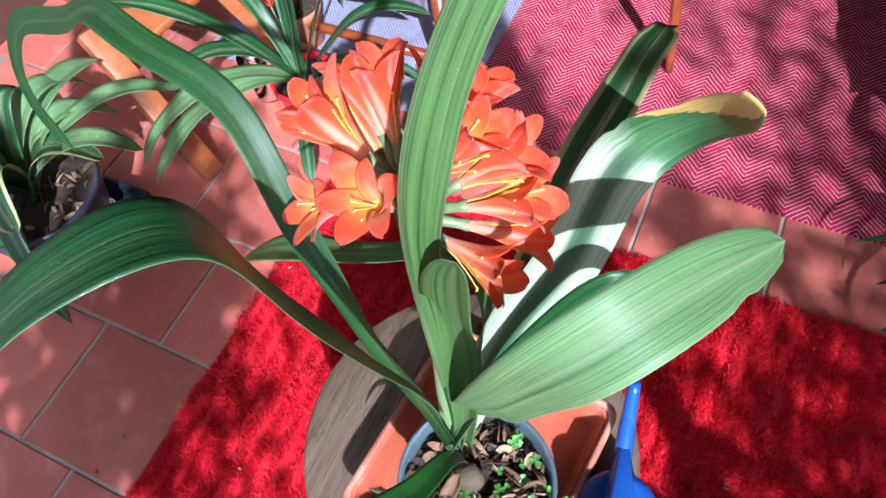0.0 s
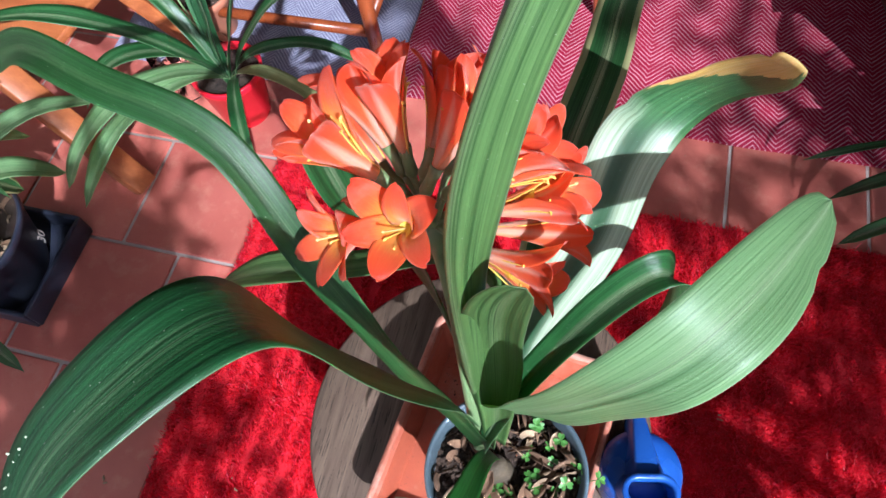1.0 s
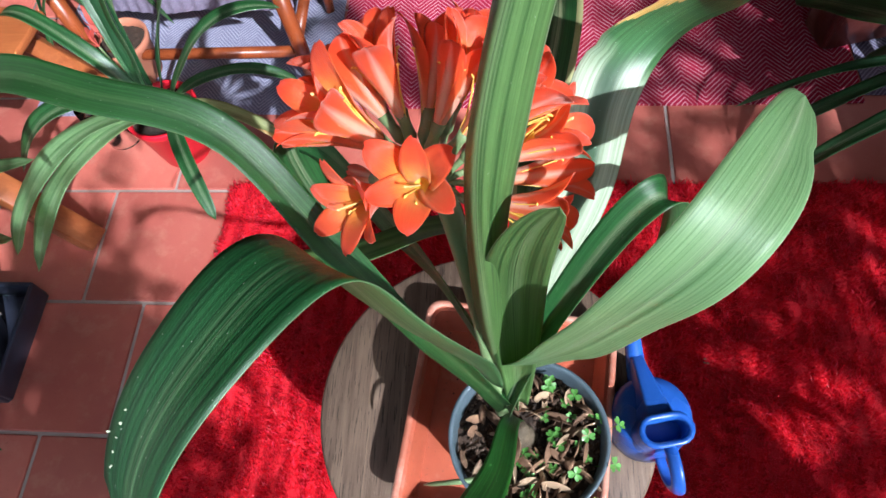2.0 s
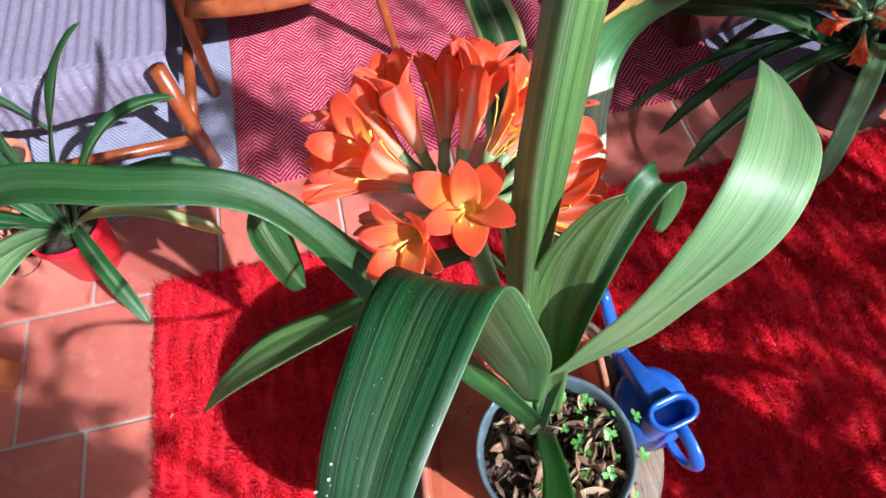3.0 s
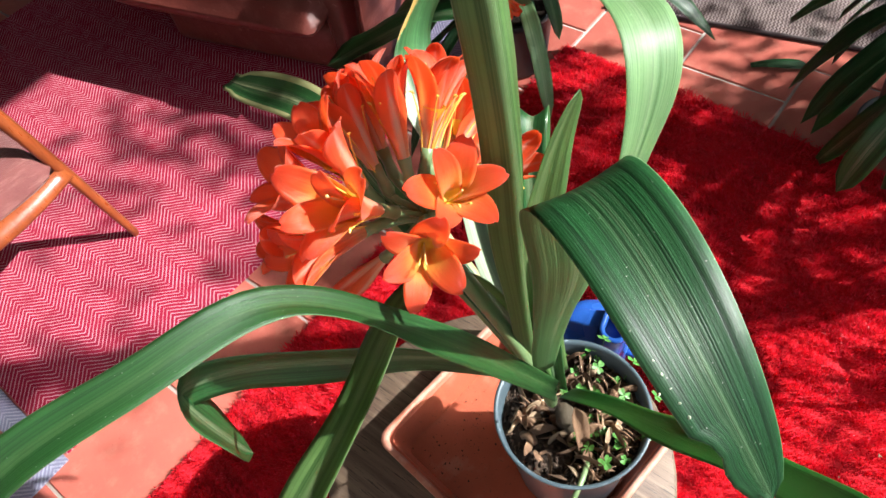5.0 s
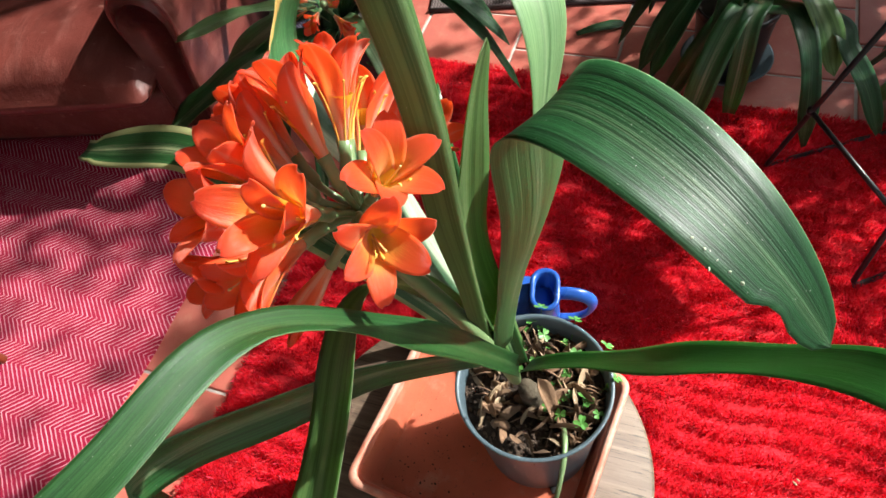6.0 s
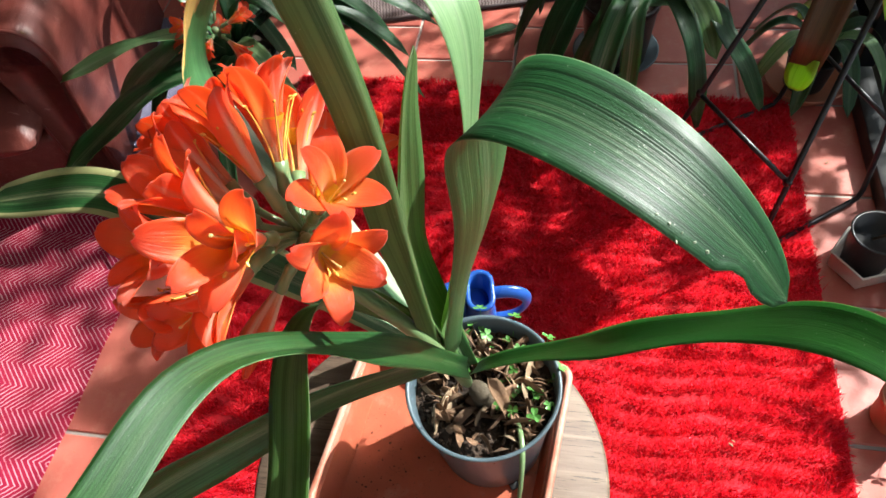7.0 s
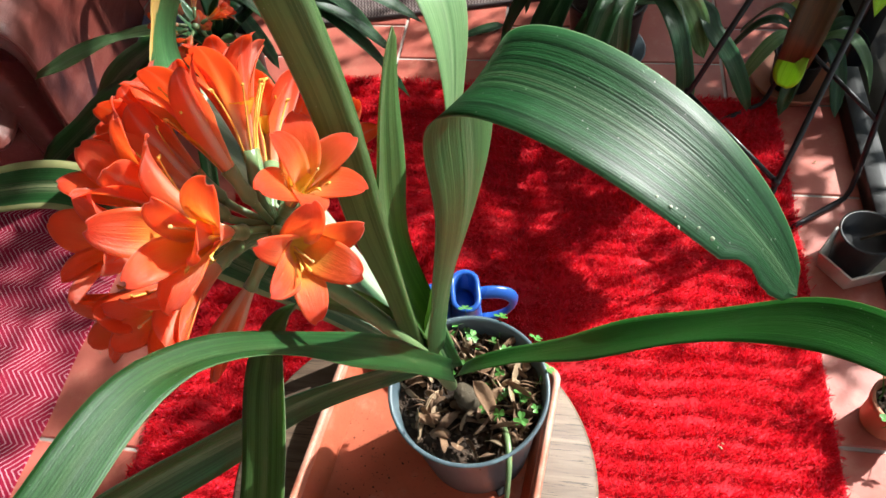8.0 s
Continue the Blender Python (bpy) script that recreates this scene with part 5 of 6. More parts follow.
loop([(1.594, -1.187, 0.60), (1.655, -1.075, 0.11), (1.664, -1.058, 0.03), (1.672, -1.055, 0.010), (1.845, -1.335, 0.010), (1.852, -1.348, 0.03), (1.845, -1.355, 0.10), (1.78, -1.43, 0.60)])
loop([(1.521, -1.331, 0.60), (1.386, -1.258, 0.11), (1.362, -1.246, 0.03), (1.362, -1.252, 0.010), (1.535, -1.488, 0.010), (1.546, -1.497, 0.03), (1.562, -1.497, 0.10), (1.69, -1.485, 0.60)])
part("brace", tube([(1.640, -1.100, 0.23), (1.411, -1.269, 0.20)], 0.0055, 10), IRON, stand)
part("brace", tube([(1.828, -1.374, 0.22), (1.587, -1.494, 0.21)], 0.0055, 10), IRON, stand)
for p in ((1.640, -1.100, 0.23), (1.411, -1.269, 0.20)):
    part("joint", lathe([(0, -0.009), (0.008, -0.008), (0.009, 0), (0.008, 0.008), (0, 0.009)], 14, pose(*p)), IRON, stand)
part("top_ring", tube([(1.594, -1.187, 0.60), (1.521, -1.331, 0.60), (1.69, -1.485, 0.60), (1.78, -1.43, 0.60), (1.594, -1.187, 0.60)], R_IRON, 10), IRON, stand)
top_tray = thing("stand_tray", "orange terracotta tray resting on the iron stand", "tray", pose(1.635, -1.345, 0.6085, 0, 0, -40))
part("basin", box(0.26, 0.22, 0.035, 0.008, pose(0, 0, 0.0175)), CLAY, top_tray)
part("rim", bar((-0.135, -0.112, 0.036), (0.135, -0.112, 0.036), 0.012, 0.008, 0.003), CLAY, top_tray)
part("rim", bar((-0.135, 0.112, 0.036), (0.135, 0.112, 0.036), 0.012, 0.008, 0.003), CLAY, top_tray)
stand_plant = thing("stand_plant", "clivia with drooping browned leaves on the iron stand", "plant", pose(1.635, -1.345, 0.6455))
round_pot(stand_plant, 0.075, 0.13, POT_BLACK)
BROWNED = leaf_material("browned leaf", (0.035, 0.022, 0.008), (0.085, 0.060, 0.020), (0.10, 0.09, 0.03), 0.2, 9.0, 0.4, 0.2)
LIME = leaf_material("lime leaf", (0.20, 0.42, 0.02), (0.36, 0.60, 0.05), (0.4, 0.6, 0.1), 0.4, 9.6, 0.4, 0.2)
for k, (tip, lift, half, m) in enumerate([((-0.250, 0.145, -0.115), 0.20, 0.030, BROWNED), ((-0.24, 0.05, -0.03), 0.16, 0.024, LIME), ((0.16, 0.22, 0.15), 0.16, 0.026, LEAF_GREENS[0]), ((0.25, 0.0, 0.25), 0.14, 0.026, LEAF_GREENS[1]), ((0.24, 0.14, 0.05), 0.16, 0.026, LEAF_GREENS[0]), ((0.12, -0.12, 0.3), 0.14, 0.024, LEAF_GREENS[1])]):
    leaf = part("leaf", to_tip((0, 0, 0.11), tip, lift, half, seed=70 + k, point=0.3 if k else 0.12, cut=1.0 if k else 0.55), m, stand_plant)
    if k == 0:
        e, run = Vector(tip), (Vector(tip) - Vector((0, 0, 0.11))).normalized()
        part("leaf_end", strap([tuple(e + run * r + Vector((0, 0, 0.003 - d))) for r, d in ((-0.012, 0), (0.0, 0.003), (0.012, 0.012), (0.022, 0.028))], 0.026, None, 0.95, n=14, across=5, tip=0.6, cut=0.95), LIME, leaf, "fresh lime green leaf end")


clay_pot = thing("clay_saucer_plant", "small plant in a dark pot standing in a clay saucer", "plant", pose(1.93, -1.42, 0.006))
part("saucer", lathe([(0, 0), (0.085, 0), (0.105, 0.03), (0.108, 0.033), (0.103, 0.034), (0.084, 0.008), (0, 0.006)], 48), TERRA, clay_pot)
part("pot", lathe([(0, 0.007), (0.05, 0.007), (0.062, 0.10), (0.066, 0.105), (0.060, 0.105), (0.05, 0.06), (0, 0.06)], 40), POT_BLACK, clay_pot)
for k in range(9):
    part("leaf", arch((0, 0, 0.07), 40 * k, 0.24, 0.14, 0.020), LEAF_GREENS[2 if k % 3 == 0 else 0], clay_pot)
bpot = thing("black_pot", "black plastic pot standing in a white plastic tub", "pot", pose(1.345, -1.462, 0.004))
part("tub", lathe([(0, 0), (0.060, 0), (0.066, 0.004), (0.072, 0.05), (0.075, 0.052), (0.069, 0.053), (0.062, 0.008), (0, 0.006)], 5, pose(0, 0, 0, 0, 0, 20)), WHITE_PLASTIC, bpot)
part("pot", lathe([(0, 0.008), (0.042, 0.008), (0.055, 0.125), (0.058, 0.128), (0.052, 0.128), (0.048, 0.09), (0, 0.088)], 40), POT_BLACK, bpot)
part("stick", tube([(0.01, 0.0, 0.09), (-0.02, -0.03, 0.17)], 0.003, 8), HUSK, bpot)
weed = thing("clover_pot_plant", "clover trailing out of a small clay pot", "plant", pose(0.99, -1.465, 0.004))
round_pot(weed, 0.05, 0.09, TERRA)
for k in range(26):
    a, s = rng_pot.uniform(0, 6.28), rng_pot.uniform(1.3, 2.0)
    r = rng_pot.uniform(0.0, 0.06)
    part("sprig", CLOVER_ME, None, weed, matrix=pose(r * math.cos(a), r * math.sin(a), 0.07, rng_pot.uniform(-30, 30), rng_pot.uniform(-30, 30), rng_pot.uniform(0, 360)) @ Matrix.Diagonal((s, s, s, 1)))


# ---- wooden armchair with plum cushion ----
chair = thing("wooden_armchair", "orange varnished wooden armchair with a worn plum velvet cushion", "chair", pose(0, 0, 0))


def taper(points, r):
    return tube([tuple(v) for v in spline(points, 14)], [r[0] + (r[1] - r[0]) * i / 13 for i in range(14)], 14, flat=0.8)


part("leg", taper([(0.705, 0.605, 0.007), (0.692, 0.62, 0.12), (0.672, 0.64, 0.28), (0.64, 0.66, 0.50), (0.62, 0.70, 0.60)], (0.012, 0.022)), CHAIR_WOOD, chair)
part("leg", taper([(0.172, 0.592, 0.007), (0.175, 0.60, 0.12), (0.180, 0.62, 0.28), (0.185, 0.65, 0.50), (0.19, 0.70, 0.60)], (0.013, 0.022)), CHAIR_WOOD, chair)
part("leg", taper([(0.70, 1.25, 0.007), (0.68, 1.22, 0.15), (0.66, 1.18, 0.30), (0.65, 1.2, 0.45)], (0.013, 0.02)), CHAIR_WOOD, chair)
part("leg", taper([(0.18, 1.25, 0.007), (0.19, 1.22, 0.15), (0.20, 1.18, 0.30), (0.20, 1.2, 0.45)], (0.013, 0.02)), CHAIR_WOOD, chair)
for x in (0.62, 0.19):
    part("arm", taper([(x, 0.64, 0.585), (x, 0.80, 0.615), (x + 0.01, 1.0, 0.60), (x, 1.22, 0.57)], (0.026, 0.020)), CHAIR_WOOD, chair)
    part("side_rail", bar((x + 0.02 * (1 if x > 0.4 else -0.3), 0.66, 0.275), (x, 1.2, 0.26), 0.022, 0.05, 0.006), CHAIR_WOOD, chair)
rail = tube([tuple(v) for v in spline([(0.185, 0.625, 0.285), (0.32, 0.585, 0.275), (0.52, 0.590, 0.272), (0.672, 0.635, 0.280)], 16)], 0.026, 12, flat=0.5)
part("front_rail", rail, CHAIR_WOOD, chair)


def cushion_mesh(w, d, h, soft=0.05, seed=0, nx=24, ny=24):
    """A plump cushion with welted edges and slight sags, centred on its base."""
    verts, faces = [], []
    for layer in (1, 0):
        for j in range(ny + 1):
            for i in range(nx + 1):
                u, v = 2 * i / nx - 1, 2 * j / ny - 1
                e = (1 - abs(u) ** 6) * (1 - abs(v) ** 6)
                pinch = 1 - 0.04 * (abs(u) * abs(v)) ** 3
                z = h * 0.5 + (h * 0.5 * e ** 0.5 * (1 if layer else -0.9)) + 0.010 * noise.noise((u * 2.1 + seed, v * 2.3, layer)) * e
                verts.append((u * w / 2 * pinch, v * d / 2 * pinch, z))
    M = (nx + 1) * (ny + 1)
    for j in range(ny):
        for i in range(nx):
            a = j * (nx + 1) + i
            faces.append((a, a + 1, a + nx + 2, a + nx + 1))
            faces.append((M + a, M + a + nx + 1, M + a + nx + 2, M + a + 1))
    ring = [i for i in range(nx + 1)] + [j * (nx + 1) + nx for j in range(1, ny + 1)] + [ny * (nx + 1) + i for i in range(nx - 1, -1, -1)] + [j * (nx + 1) for j in range(ny - 1, 0, -1)]
    for a, b in zip(ring, ring[1:] + ring[:1]):
        faces.append((a, M + a, M + b, b))
    return mesh_from("cushion", verts, faces)


part("seat_cushion", cushion_mesh(0.46, 0.56, 0.10, seed=2), SEAT_CLOTH, chair, "worn plum velvet seat cushion", pose(0.43, 0.875, 0.275, 2, 0, 0))
part("back_cushion", cushion_mesh(0.46, 0.50, 0.10, seed=5), SEAT_CLOTH, chair, matrix=pose(0.43, 1.16, 0.36, 72, 0, 0))
BLUE_CLOTH = simple("blue cotton cloth", (0.05, 0.17, 0.42), 0.9, 0.2, 60, bump=0.4)
cloth = thing("blue_cloth", "folded blue cotton cloth lying on the chair seat", "cloth", pose(0.36, 0.955, 0.384, 2, 0, 8))
part("fold", cushion_mesh(0.40, 0.24, 0.022, seed=9), BLUE_CLOTH, cloth)

# low stool with a knitted throw
low = thing("low_stool", "low stool of orange round wooden posts and rails", "stool", pose(0, 0, 0))
for x, y in ((0.150, 0.350), (0.13, 0.86), (-0.42, 0.350), (-0.42, 0.86)):
    part("post", tube([(x + 0.010, y - 0.012, 0.007), (x - 0.012, y + 0.012, 0.337)], [0.019, 0.0205], 20), CHAIR_WOOD, low)
part("rail", tube([(0.150, 0.350, 0.10), (-0.42, 0.350, 0.10)], 0.015, 14), CHAIR_WOOD, low)
part("rail", tube([(0.145, 0.36, 0.13), (0.13, 0.86, 0.13)], 0.015, 14), CHAIR_WOOD, low)
part("seat", box(0.50, 0.38, 0.03, 0.01, pose(-0.14, 0.66, 0.288)), CHAIR_WOOD, low)


def throw_mesh():
    """A heavy knit that lies on the seat and hangs down in front."""
    nx, ny = 70, 60
    verts, faces = [], []
    for layer in (0, 1):
        for j in range(ny + 1):
            s = j / ny
            for i in range(nx + 1):
                u = i / nx
                x = -0.385 + 0.535 * u
                rib = 0.0035 * math.sin(x * 2 * math.pi / 0.030)
                run = 0.60 * s
                if run < 0.46:
                    y, z, nrm = 0.888 - run, 0.325 + rib, (0, 0, 1)
                else:
                    d = run - 0.46
                    y, z, nrm = 0.428 - 0.025 * math.sin(min(1, d / 0.05) * 1.57) + rib, 0.325 - d * 0.85, (0, -1, 0)
                x += 0.012 * noise.noise((s * 4, u * 3, 1)) * s
                y += 0.012 * noise.noise((u * 4, s * 3, 5))
                t = 0.0 if layer == 0 else 0.009
                verts.append((x, y - t * (-nrm[1]) * 1.0 if nrm[1] else y, z - t if nrm[2] else z))
    M = (nx + 1) * (ny + 1)
    for j in range(ny):
        for i in range(nx):
            a = j * (nx + 1) + i
            faces.append((a, a + nx + 1, a + nx + 2, a + 1))
            faces.append((M + a, M + a + 1, M + a + nx + 2, M + a + nx + 1))
    return mesh_from("knit", verts, faces)


def knit_material():
    M = Mat("lilac grey knit", 0.95, (0.45, 0.41, 0.44), spec=0.1)
    co = M.coords("Object")
    sep = M.node("ShaderNodeSeparateXYZ")
    M.link(co, sep.inputs[0])
    a = M.math("SINE", M.math("MULTIPLY", sep.outputs[0], 620))
    b = M.math("SINE", M.math("MULTIPLY", M.math("ADD", sep.outputs[1], sep.outputs[2]), 620))
    st = M.math("MULTIPLY", a, b)
    nz = M.noise(90, 3)
    M.color(M.mix(M.math("MULTIPLY", nz, 0.7), (0.25, 0.22, 0.30), (0.10, 0.085, 0.13)))
    M.bump(M.math("ADD", M.math("MULTIPLY", st, 0.5), M.math("MULTIPLY", nz, 2.0)), 0.5, 0.002)
    return M.m


throw = thing("knitted_throw", "lilac grey knitted throw hanging over the low stool", "throw", pose(0, 0, 0))
KNIT = knit_material()
part("knit", throw_mesh(), KNIT, throw)
part("hem", tube([(-0.385 + 0.535 * k / 24 + 0.012 * noise.noise((4, k / 8, 1)), 0.403 + 0.012 * noise.noise((k / 6, 3, 5)), 0.206) for k in range(25)], 0.0065, 8), KNIT, throw)

def seat_mesh(w=0.76, d=0.72, h=0.20, nx=56, ny=48):
    """A fat seat cushion: a full rolled front, seams at half height, blunt corners and creases that run in from one end."""
    verts, faces = [], []
    for layer in (1, 0):
        for j in range(ny + 1):
            for i in range(nx + 1):
                u, v = 2 * i / nx - 1, 2 * j / ny - 1
                e = (1 - abs(u) ** 4) * (1 - abs(v) ** 5)
                corner = 1 + 0.03 * (abs(u) ** 4 * abs(v) ** 4)
                x, y = u * w / 2 * corner, v * d / 2 * corner
                puff = e ** 0.42 * (1 if layer else -0.85)
                crease = 0.010 * math.exp(-((u + 0.80) / 0.09) ** 2) * math.exp(-((v - 0.72) / 0.22) ** 2)
                crease += 0.006 * math.exp(-((u + 0.66 + 0.2 * v) / 0.05) ** 2) * max(0, v)
                sag = 0.014 * noise.noise((u * 1.7 + 7, v * 1.9, layer)) + 0.004 * noise.noise((u * 7, v * 6, layer + 3))
                verts.append((x, y, h / 2 + h / 2 * puff + (sag - crease * layer) * e))
    M = (nx + 1) * (ny + 1)
    for j in range(ny):
        for i in range(nx):
            a = j * (nx + 1) + i
            faces.append((a, a + 1, a + nx + 2, a + nx + 1))
            faces.append((M + a, M + a + nx + 1, M + a + nx + 2, M + a + 1))
    ring = [i for i in range(nx + 1)] + [j * (nx + 1) + nx for j in range(1, ny + 1)] + [ny * (nx + 1) + i for i in range(nx - 1, -1, -1)] + [j * (nx + 1) for j in range(ny - 1, 0, -1)]
    for a, b in zip(ring, ring[1:] + ring[:1]):
        faces.append((a, M + a, M + b, b))
    return mesh_from("seat_cushion", verts, faces)


# ---- brown upholstered armchair ----
sofa = thing("brown_armchair", "brown velvet armchair with rolled arms and a loose cushion", "armchair", pose(1.40, 0.50, 0.009, 0, 0, 104))
# local x runs along the front towards its far arm, local y runs out of the seat
part("base", box(0.66, 0.74, 0.17, 0.03, pose(0.315, -0.44, 0.10)), LEATHER, sofa)
part("seat_cushion", seat_mesh(), LEATHER, sofa, "plump brown seat cushion with a creased corner", matrix=pose(0.352, -0.32, 0.170, -2, 0, 0))


def arm_mesh():
    """A rolled arm: an upright panel under a scroll, drawn back in the arm's length."""
    prof = [(-0.062, 0.0), (-0.062, 0.28), (-0.090, 0.36), (-0.088, 0.45), (-0.04, 0.505), (0.03, 0.50), (0.070, 0.455), (0.070, 0.39), (0.045, 0.32), (0.045, 0.0)]
    S = spline(np.array([(a, b, 0) for a, b in prof]), 44)
    verts, faces = [], []
    ys = [0.012, 0.006, -0.004, -0.03, -0.2, -0.4, -0.6, -0.72, -0.73]
    for k, y in enumerate(ys):
        sc = (0.80, 0.93, 0.99)[k] if k < 3 else 1.0
        for p in S:
            verts.append((p[0] * sc, y, 0.01 + p[1] * (0.6 + 0.4 * sc)))
    m = len(S)
    for k in range(len(ys) - 1):
        for i in range(m):
            j = (i + 1) % m
            faces.append((k * m + i, k * m + j, (k + 1) * m + j, (k + 1) * m + i))
    faces.append(tuple(range(m)))
    faces.append(tuple(reversed(range((len(ys) - 1) * m, len(ys) * m))))
    return mesh_from("arm", verts, faces)


ARM = arm_mesh()
for x, back_by, flip in ((-0.062, -0.065, 1), (0.745, -0.36, -1)):
    arm = part("arm", ARM, LEATHER, sofa, matrix=pose(x, back_by, 0) @ Matrix.Diagonal((flip, 1, 1, 1)))
    prof = [(-0.062, 0.02), (-0.062, 0.28), (-0.090, 0.36), (-0.088, 0.45), (-0.04, 0.505), (0.03, 0.50), (0.070, 0.455), (0.070, 0.39), (0.045, 0.32), (0.045, 0.02)]
    part("piping", tube([tuple(v) for v in spline([(a * 0.98, 0.004, 0.01 + c * 0.99) for a, c in prof], 40)], 0.0045, 8), LEATHER, arm)
part("back_rest", box(0.70, 0.18, 0.78, 0.07, pose(0.315, -0.80, 0.41, 8, 0, 0), 4), LEATHER, sofa)
throw2 = thing("blue_grey_blanket", "blue grey striped blanket lying on the armchair seat", "blanket", pose(1.739, 1.022, 0.339, 0, 0, 104))
part("fold", cushion_mesh(0.50, 0.36, 0.03, seed=13), simple("blue grey wool", (0.13, 0.16, 0.27), 0.95, 0.35, 40, bump=0.5), throw2)
part("fringe", bar((-0.25, 0.185, 0.010), (0.25, 0.185, 0.010), 0.016, 0.012, 0.003), simple("blue wool fringe", (0.07, 0.10, 0.22), 0.95, 0.5, 200, bump=0.8), throw2)

# ---- room ----
H = 3.4


# walls and ceiling are unseen, added to keep sky light off the shadows
def wall(name, x0, x1, y0, y1, z0=0.0, z1=H, label="unseen dim plaster wall added to hold back sky light"):
    return tagged(part(name, box(x1 - x0, y1 - y0, z1 - z0, 0, pose((x0 + x1) / 2, (y0 + y1) / 2, (z0 + z1) / 2)), WALL), label, "wall", kind="structure")


wall("wall_north", FX0 - 0.15, FX1 + 0.15, FY1, FY1 + 0.15)
wall("wall_west", FX0 - 0.15, FX0, FY0, FY1)
wall("wall_east", FX1, FX1 + 0.15, FY0, FY1)
tagged(part("ceiling", box(FX1 - FX0 + 0.3, FY1 - FY0 + 0.30, 0.12, 0, pose((FX0 + FX1) / 2, (FY0 + FY1) / 2, H + 0.062)), WALL), "unseen dim plaster ceiling added to hold back sky light", "ceiling", kind="structure")
FRAME = simple("black window frame", (0.010, 0.010, 0.011), 0.4, 0.2, 30, bump=0.05)
PANE = Mat("window glass", 0.0, (1, 1, 1))
PANE.b.inputs["Transmission Weight"].default_value = 1.0
PANE.b.inputs["IOR"].default_value = 1.02
WY = FY0 - 0.03
for k in range(3):
    x0 = FX0 + (FX1 - FX0) / 3 * k
    x1 = x0 + (FX1 - FX0) / 3
    win = thing("window_%d" % (k + 1), "tall glazed window with a slim black metal frame", "window", pose(x0, WY, 0), kind="structure")
    w = x1 - x0
    part("sill", box(w, 0.06, 0.05, 0.003, pose(w / 2, 0, 0.022)), FRAME, win)
    part("head", box(w, 0.06, 0.05, 0.003, pose(w / 2, 0, H - 0.03)), FRAME, win)
    part("jamb", box(0.025, 0.05, H - 0.12, 0.003, pose(0.015, 0, H / 2)), FRAME, win)
    part("jamb", box(0.025, 0.05, H - 0.12, 0.003, pose(w - 0.015, 0, H / 2)), FRAME, win)
    pane = part("pane", box(w - 0.07, 0.005, H - 0.12, 0, pose(w / 2, 0, H / 2)), PANE.m, win)
    pane.visible_shadow = False

# ---- garden outside ----
GRAVEL = simple("grey garden gravel", (0.26, 0.24, 0.21), 0.95, 0.4, 30, bump=0.8)
ground = tagged(part("ground", box(60, 40, 0.1, 0, pose(1, -21.7, -0.06)), GRAVEL), "grey gravel ground outside the window", "ground", kind="structure")
BUSH = leaf_material("shrub leaf", (0.03, 0.075, 0.02), (0.07, 0.15, 0.04), (0.1, 0.18, 0.05), 0.25, 2.0, 0.5)


def shrub(x, y, clumps, seed, leaf=0.05, label="leafy shrub added outside the window for dappled shade"):
    """Stems that branch into clumps of small leaves; clumps: (dx, dy, z, radius, count)."""
    th = thing("shade_shrub", label, "shrub", pose(x, y, -0.01), group="garden shrubs")
    rng = np.random.default_rng(seed)
    stems = bmesh.new()
    P, n0 = [], 0
    for dx, dy, z, r, cnt in clumps:
        tube([tuple(v) for v in spline([(0, 0, 0), (dx * 0.15, dy * 0.1, z * 0.4), (dx * 0.6, dy * 0.6, z * 0.75), (dx, dy, z)], 8)], [0.022, 0.019, 0.016, 0.013, 0.011, 0.009, 0.007, 0.004], 7, bm=stems)
        c = rng.normal(0, 0.5, (cnt, 3)) * r + (dx, dy, z)
        a = rng.normal(0, 1, (cnt, 3))
        a /= np.linalg.norm(a, axis=1)[:, None]
        b = np.cross(a, rng.normal(0, 1, (cnt, 3)))
        b /= np.linalg.norm(b, axis=1)[:, None]
        ln = leaf * rng.uniform(0.6, 1.3, cnt)[:, None]
        P.append(np.stack([c - a * ln, c + b * ln * 0.42, c + a * ln, c - b * ln * 0.42], 1))
    part("stem_cluster", stems, HUSK, th)
    P = np.concatenate(P)
    n = len(P)
    me = mesh_from("crown", P.reshape(-1, 3), [(4 * i, 4 * i + 1, 4 * i + 2, 4 * i + 3) for i in range(n)], np.tile([(0.5, 0), (1, 0.5), (0.5, 1), (0, 0.5)], (n, 1)), smooth=False)
    tagged(part("crown", me, BUSH, th), kind="stuff")
    return th


# clumps are made up, set along the sun's path to shade floor and rug
shrub(3.3, -2.5, [(-0.25, 0.0, 2.35, 0.28, 150), (0.1, 0, 2.75, 0.38, 360), (0.42, 0.0, 3.2, 0.40, 150), (0.30, 0.0, 3.62, 0.40, 130), (0.62, 0.0, 3.45, 0.36, 110), (0.05, 0.0, 2.30, 0.30, 130), (-0.62, 0.0, 3.20, 0.14, 90), (-0.55, 0.0, 2.15, 0.20, 60), (0.25, 0.1, 1.9, 0.36, 300), (0.3, 0.1, 1.2, 0.4, 350), (-0.72, 0.0, 1.30, 0.36, 270), (-0.45, 0.0, 1.05, 0.30, 140), (-0.25, 0.0, 1.62, 0.26, 200), (0.2, 0.1, 0.6, 0.4, 300), (-0.3, 0.0, 2.8, 0.22, 80), (0.02, 0.0, 1.58, 0.30, 220), (0.25, 0.0, 1.45, 0.34, 340), (-0.48, 0.0, 1.32, 0.16, 170)], 3)
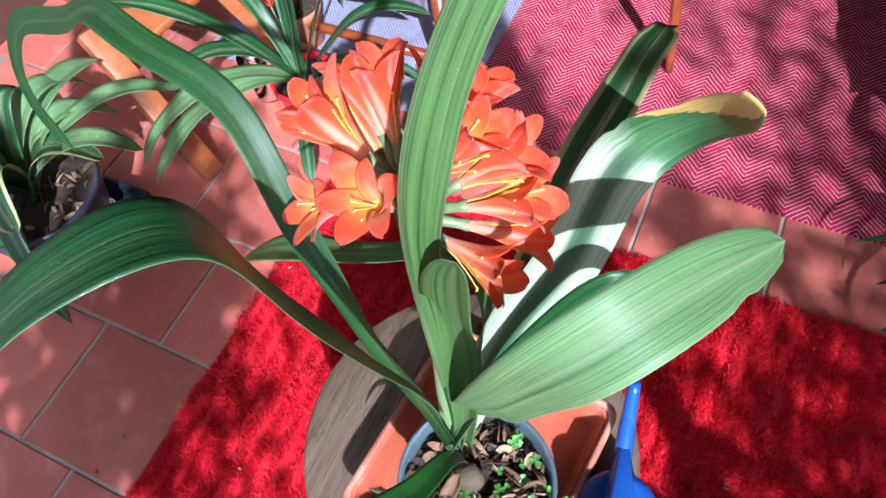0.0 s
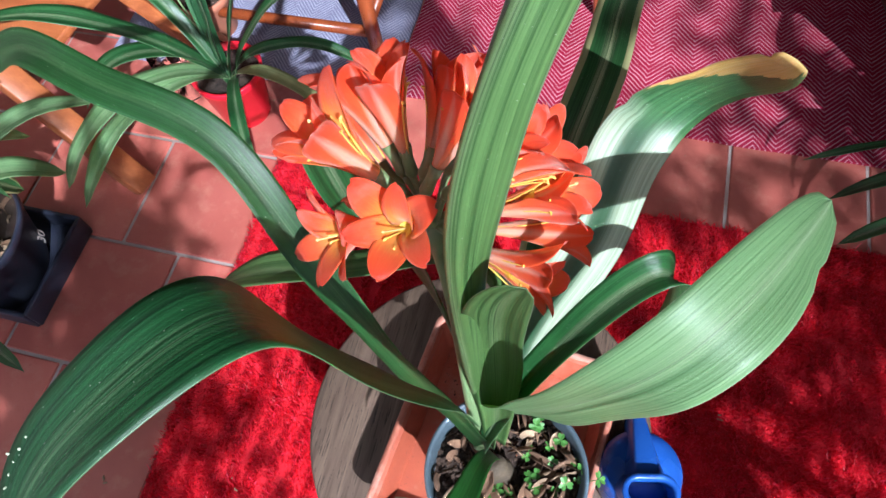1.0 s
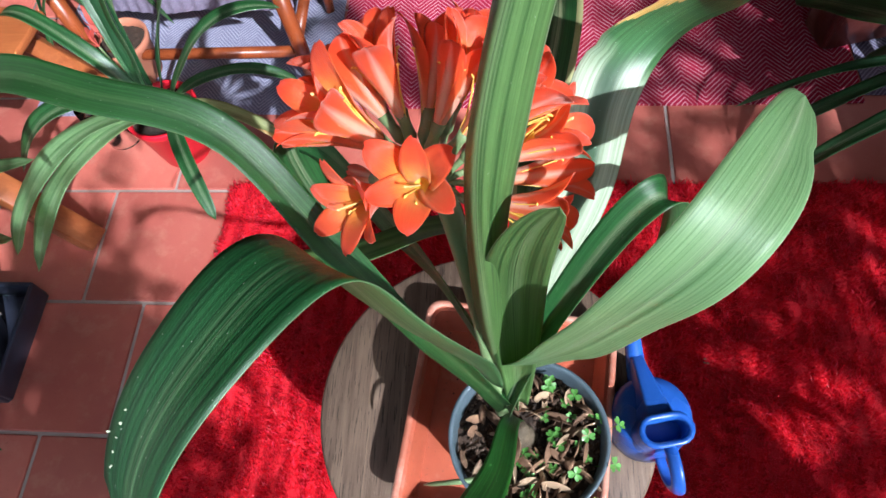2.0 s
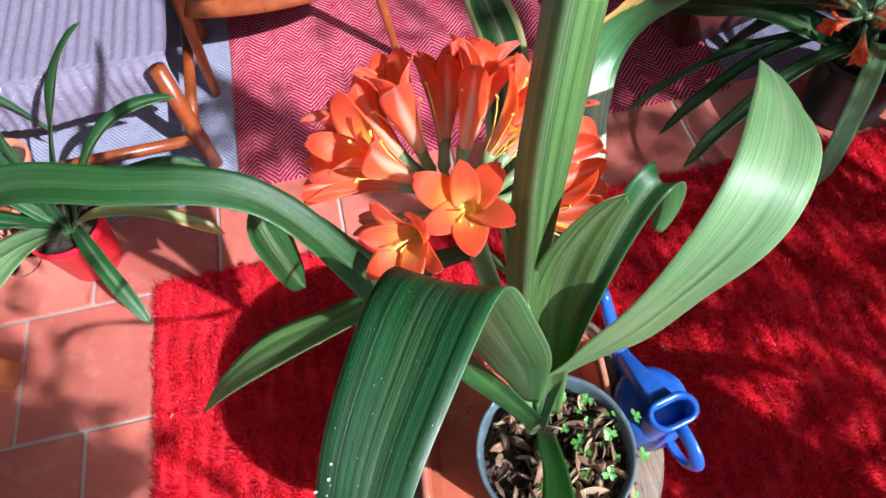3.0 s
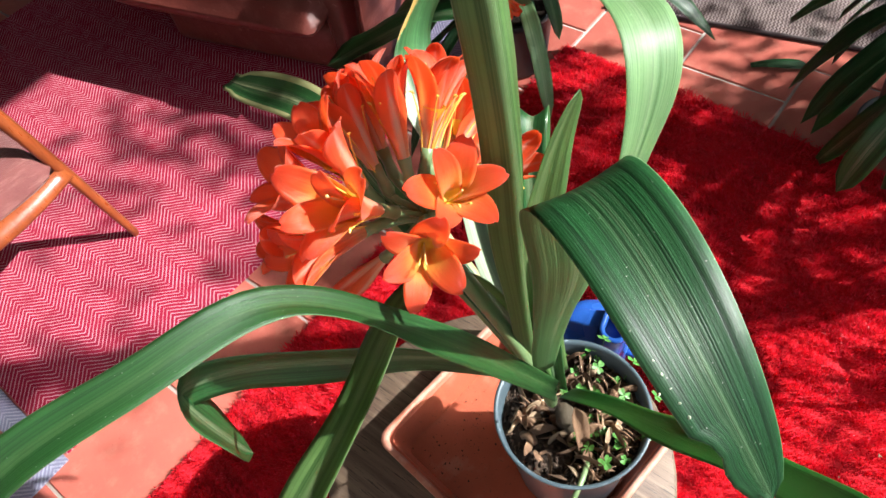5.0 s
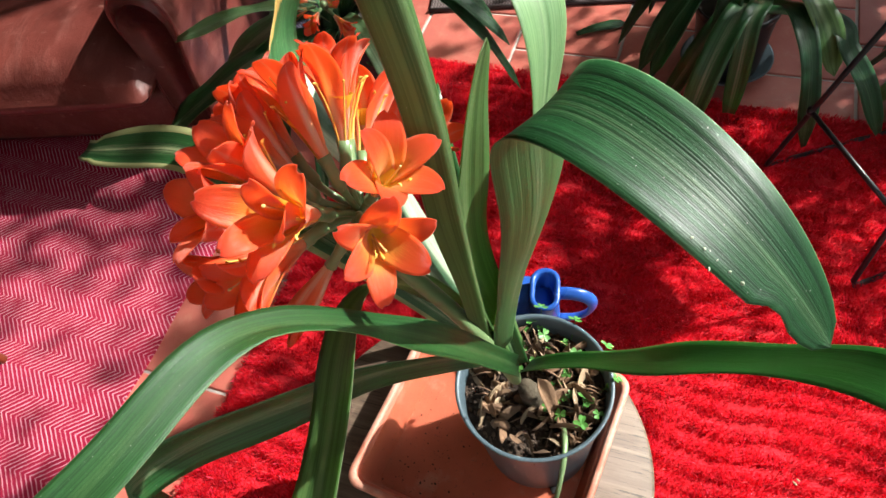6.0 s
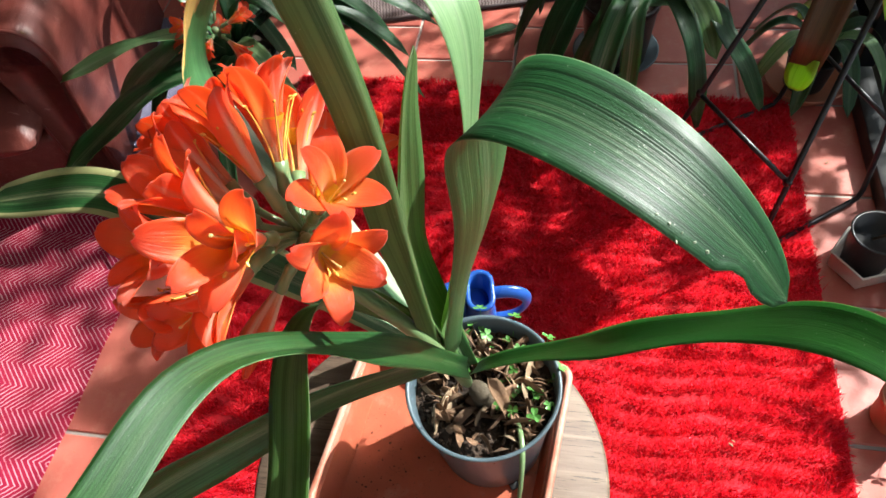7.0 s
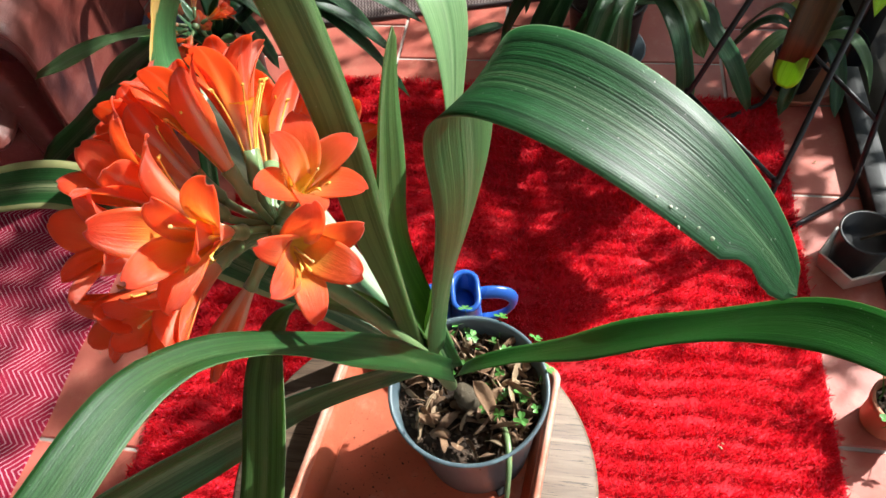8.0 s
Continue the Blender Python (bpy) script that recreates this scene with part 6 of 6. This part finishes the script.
shrub(1.25, -2.5, [(0.17, 0, 2.15, 0.20, 200), (0.2, 0, 2.52, 0.24, 220), (0.80, 0, 1.05, 0.20, 150), (-0.1, 0.05, 1.9, 0.24, 200), (-0.25, 0, 1.2, 0.32, 250), (0.0, 0, 0.6, 0.35, 250), (0.10, 0, 1.98, 0.24, 320), (0.22, 0, 2.34, 0.12, 120), (-0.25, 0, 1.75, 0.24, 200)], 9)

# ---- specks on the floor ----
bits = thing("floor_crumbs", "small dry leaf crumbs scattered on rug and tiles", "litter", pose(0, 0, 0), kind="stuff")
bm = bmesh.new()
rng_b = random.Random(12)
for x, y, z in ((-0.097, -0.934, 0.003), (-0.088, -0.848, 0.002), (1.102, -0.442, 0.022), (0.195, -0.796, 0.022), (0.042, -0.347, 0.022), (1.18, -1.146, 0.022), (1.654, -1.446, 0.002), (0.903, -1.156, 0.022)):
    for q in range(2):
        s = rng_b.uniform(0.002, 0.0042)
        bmesh.ops.create_icosphere(bm, subdivisions=1, radius=s, matrix=pose(x + rng_b.uniform(-0.006, 0.006), y + rng_b.uniform(-0.006, 0.006), z, rng_b.uniform(0, 90), 0, rng_b.uniform(0, 180)) @ Matrix.Diagonal((1.8, 0.8, 0.5, 1)))
for k in range(40):
    x, y, s = rng_b.uniform(-0.6, 2.2), rng_b.choice((rng_b.uniform(0.02, 0.2), rng_b.uniform(-1.4, -0.2))), rng_b.uniform(0.0006, 0.0018)
    on_rug = 0 < x < 1.9 and -1.37 < y < 0
    bmesh.ops.create_icosphere(bm, subdivisions=1, radius=s, matrix=pose(x, y, 0.020 if on_rug else s * 0.4, 0, 0, rng_b.uniform(0, 180)) @ Matrix.Diagonal((1.8, 1, 0.6, 1)))
part("crumb_scatter", bm, HUSK_PALE, bits, smooth=False)
scrap = thing("plastic_scrap", "small black plastic scrap lying in the terracotta tray", "scrap", pose(0.672, -0.767, 0.3995))
part("shard", box(0.030, 0.014, 0.004, 0.0015, pose(0, 0, 0.002, 0, 0, 35)), POT_BLACK, scrap)

# ---- floor tiles ----
def tile_mesh(w, d):
    bm = box(w, d, 0.012, 0.0028, pose(0, 0, -0.006), 1)
    me = bpy.data.meshes.new("tile")
    bm.to_mesh(me)
    bm.free()
    me.materials.append(TILE)
    return me


TILE_ME = tile_mesh(TP - 0.008, TP - 0.008)
rng_tiles = random.Random(5)
for r in range(-5, 9):
    y = -0.016 + TP * r + TP / 2
    shift = 0.155 if r % 2 == 0 else 0.0
    for c in range(-5, 12):
        x = shift + TP * c + TP / 2
        if FX0 - 0.005 < x < FX1 + 0.005:
            part("tile", TILE_ME, None, floor, matrix=pose(x, y, 0.0, rng_tiles.uniform(-0.12, 0.12), rng_tiles.uniform(-0.12, 0.12), rng_tiles.uniform(-0.15, 0.15)))
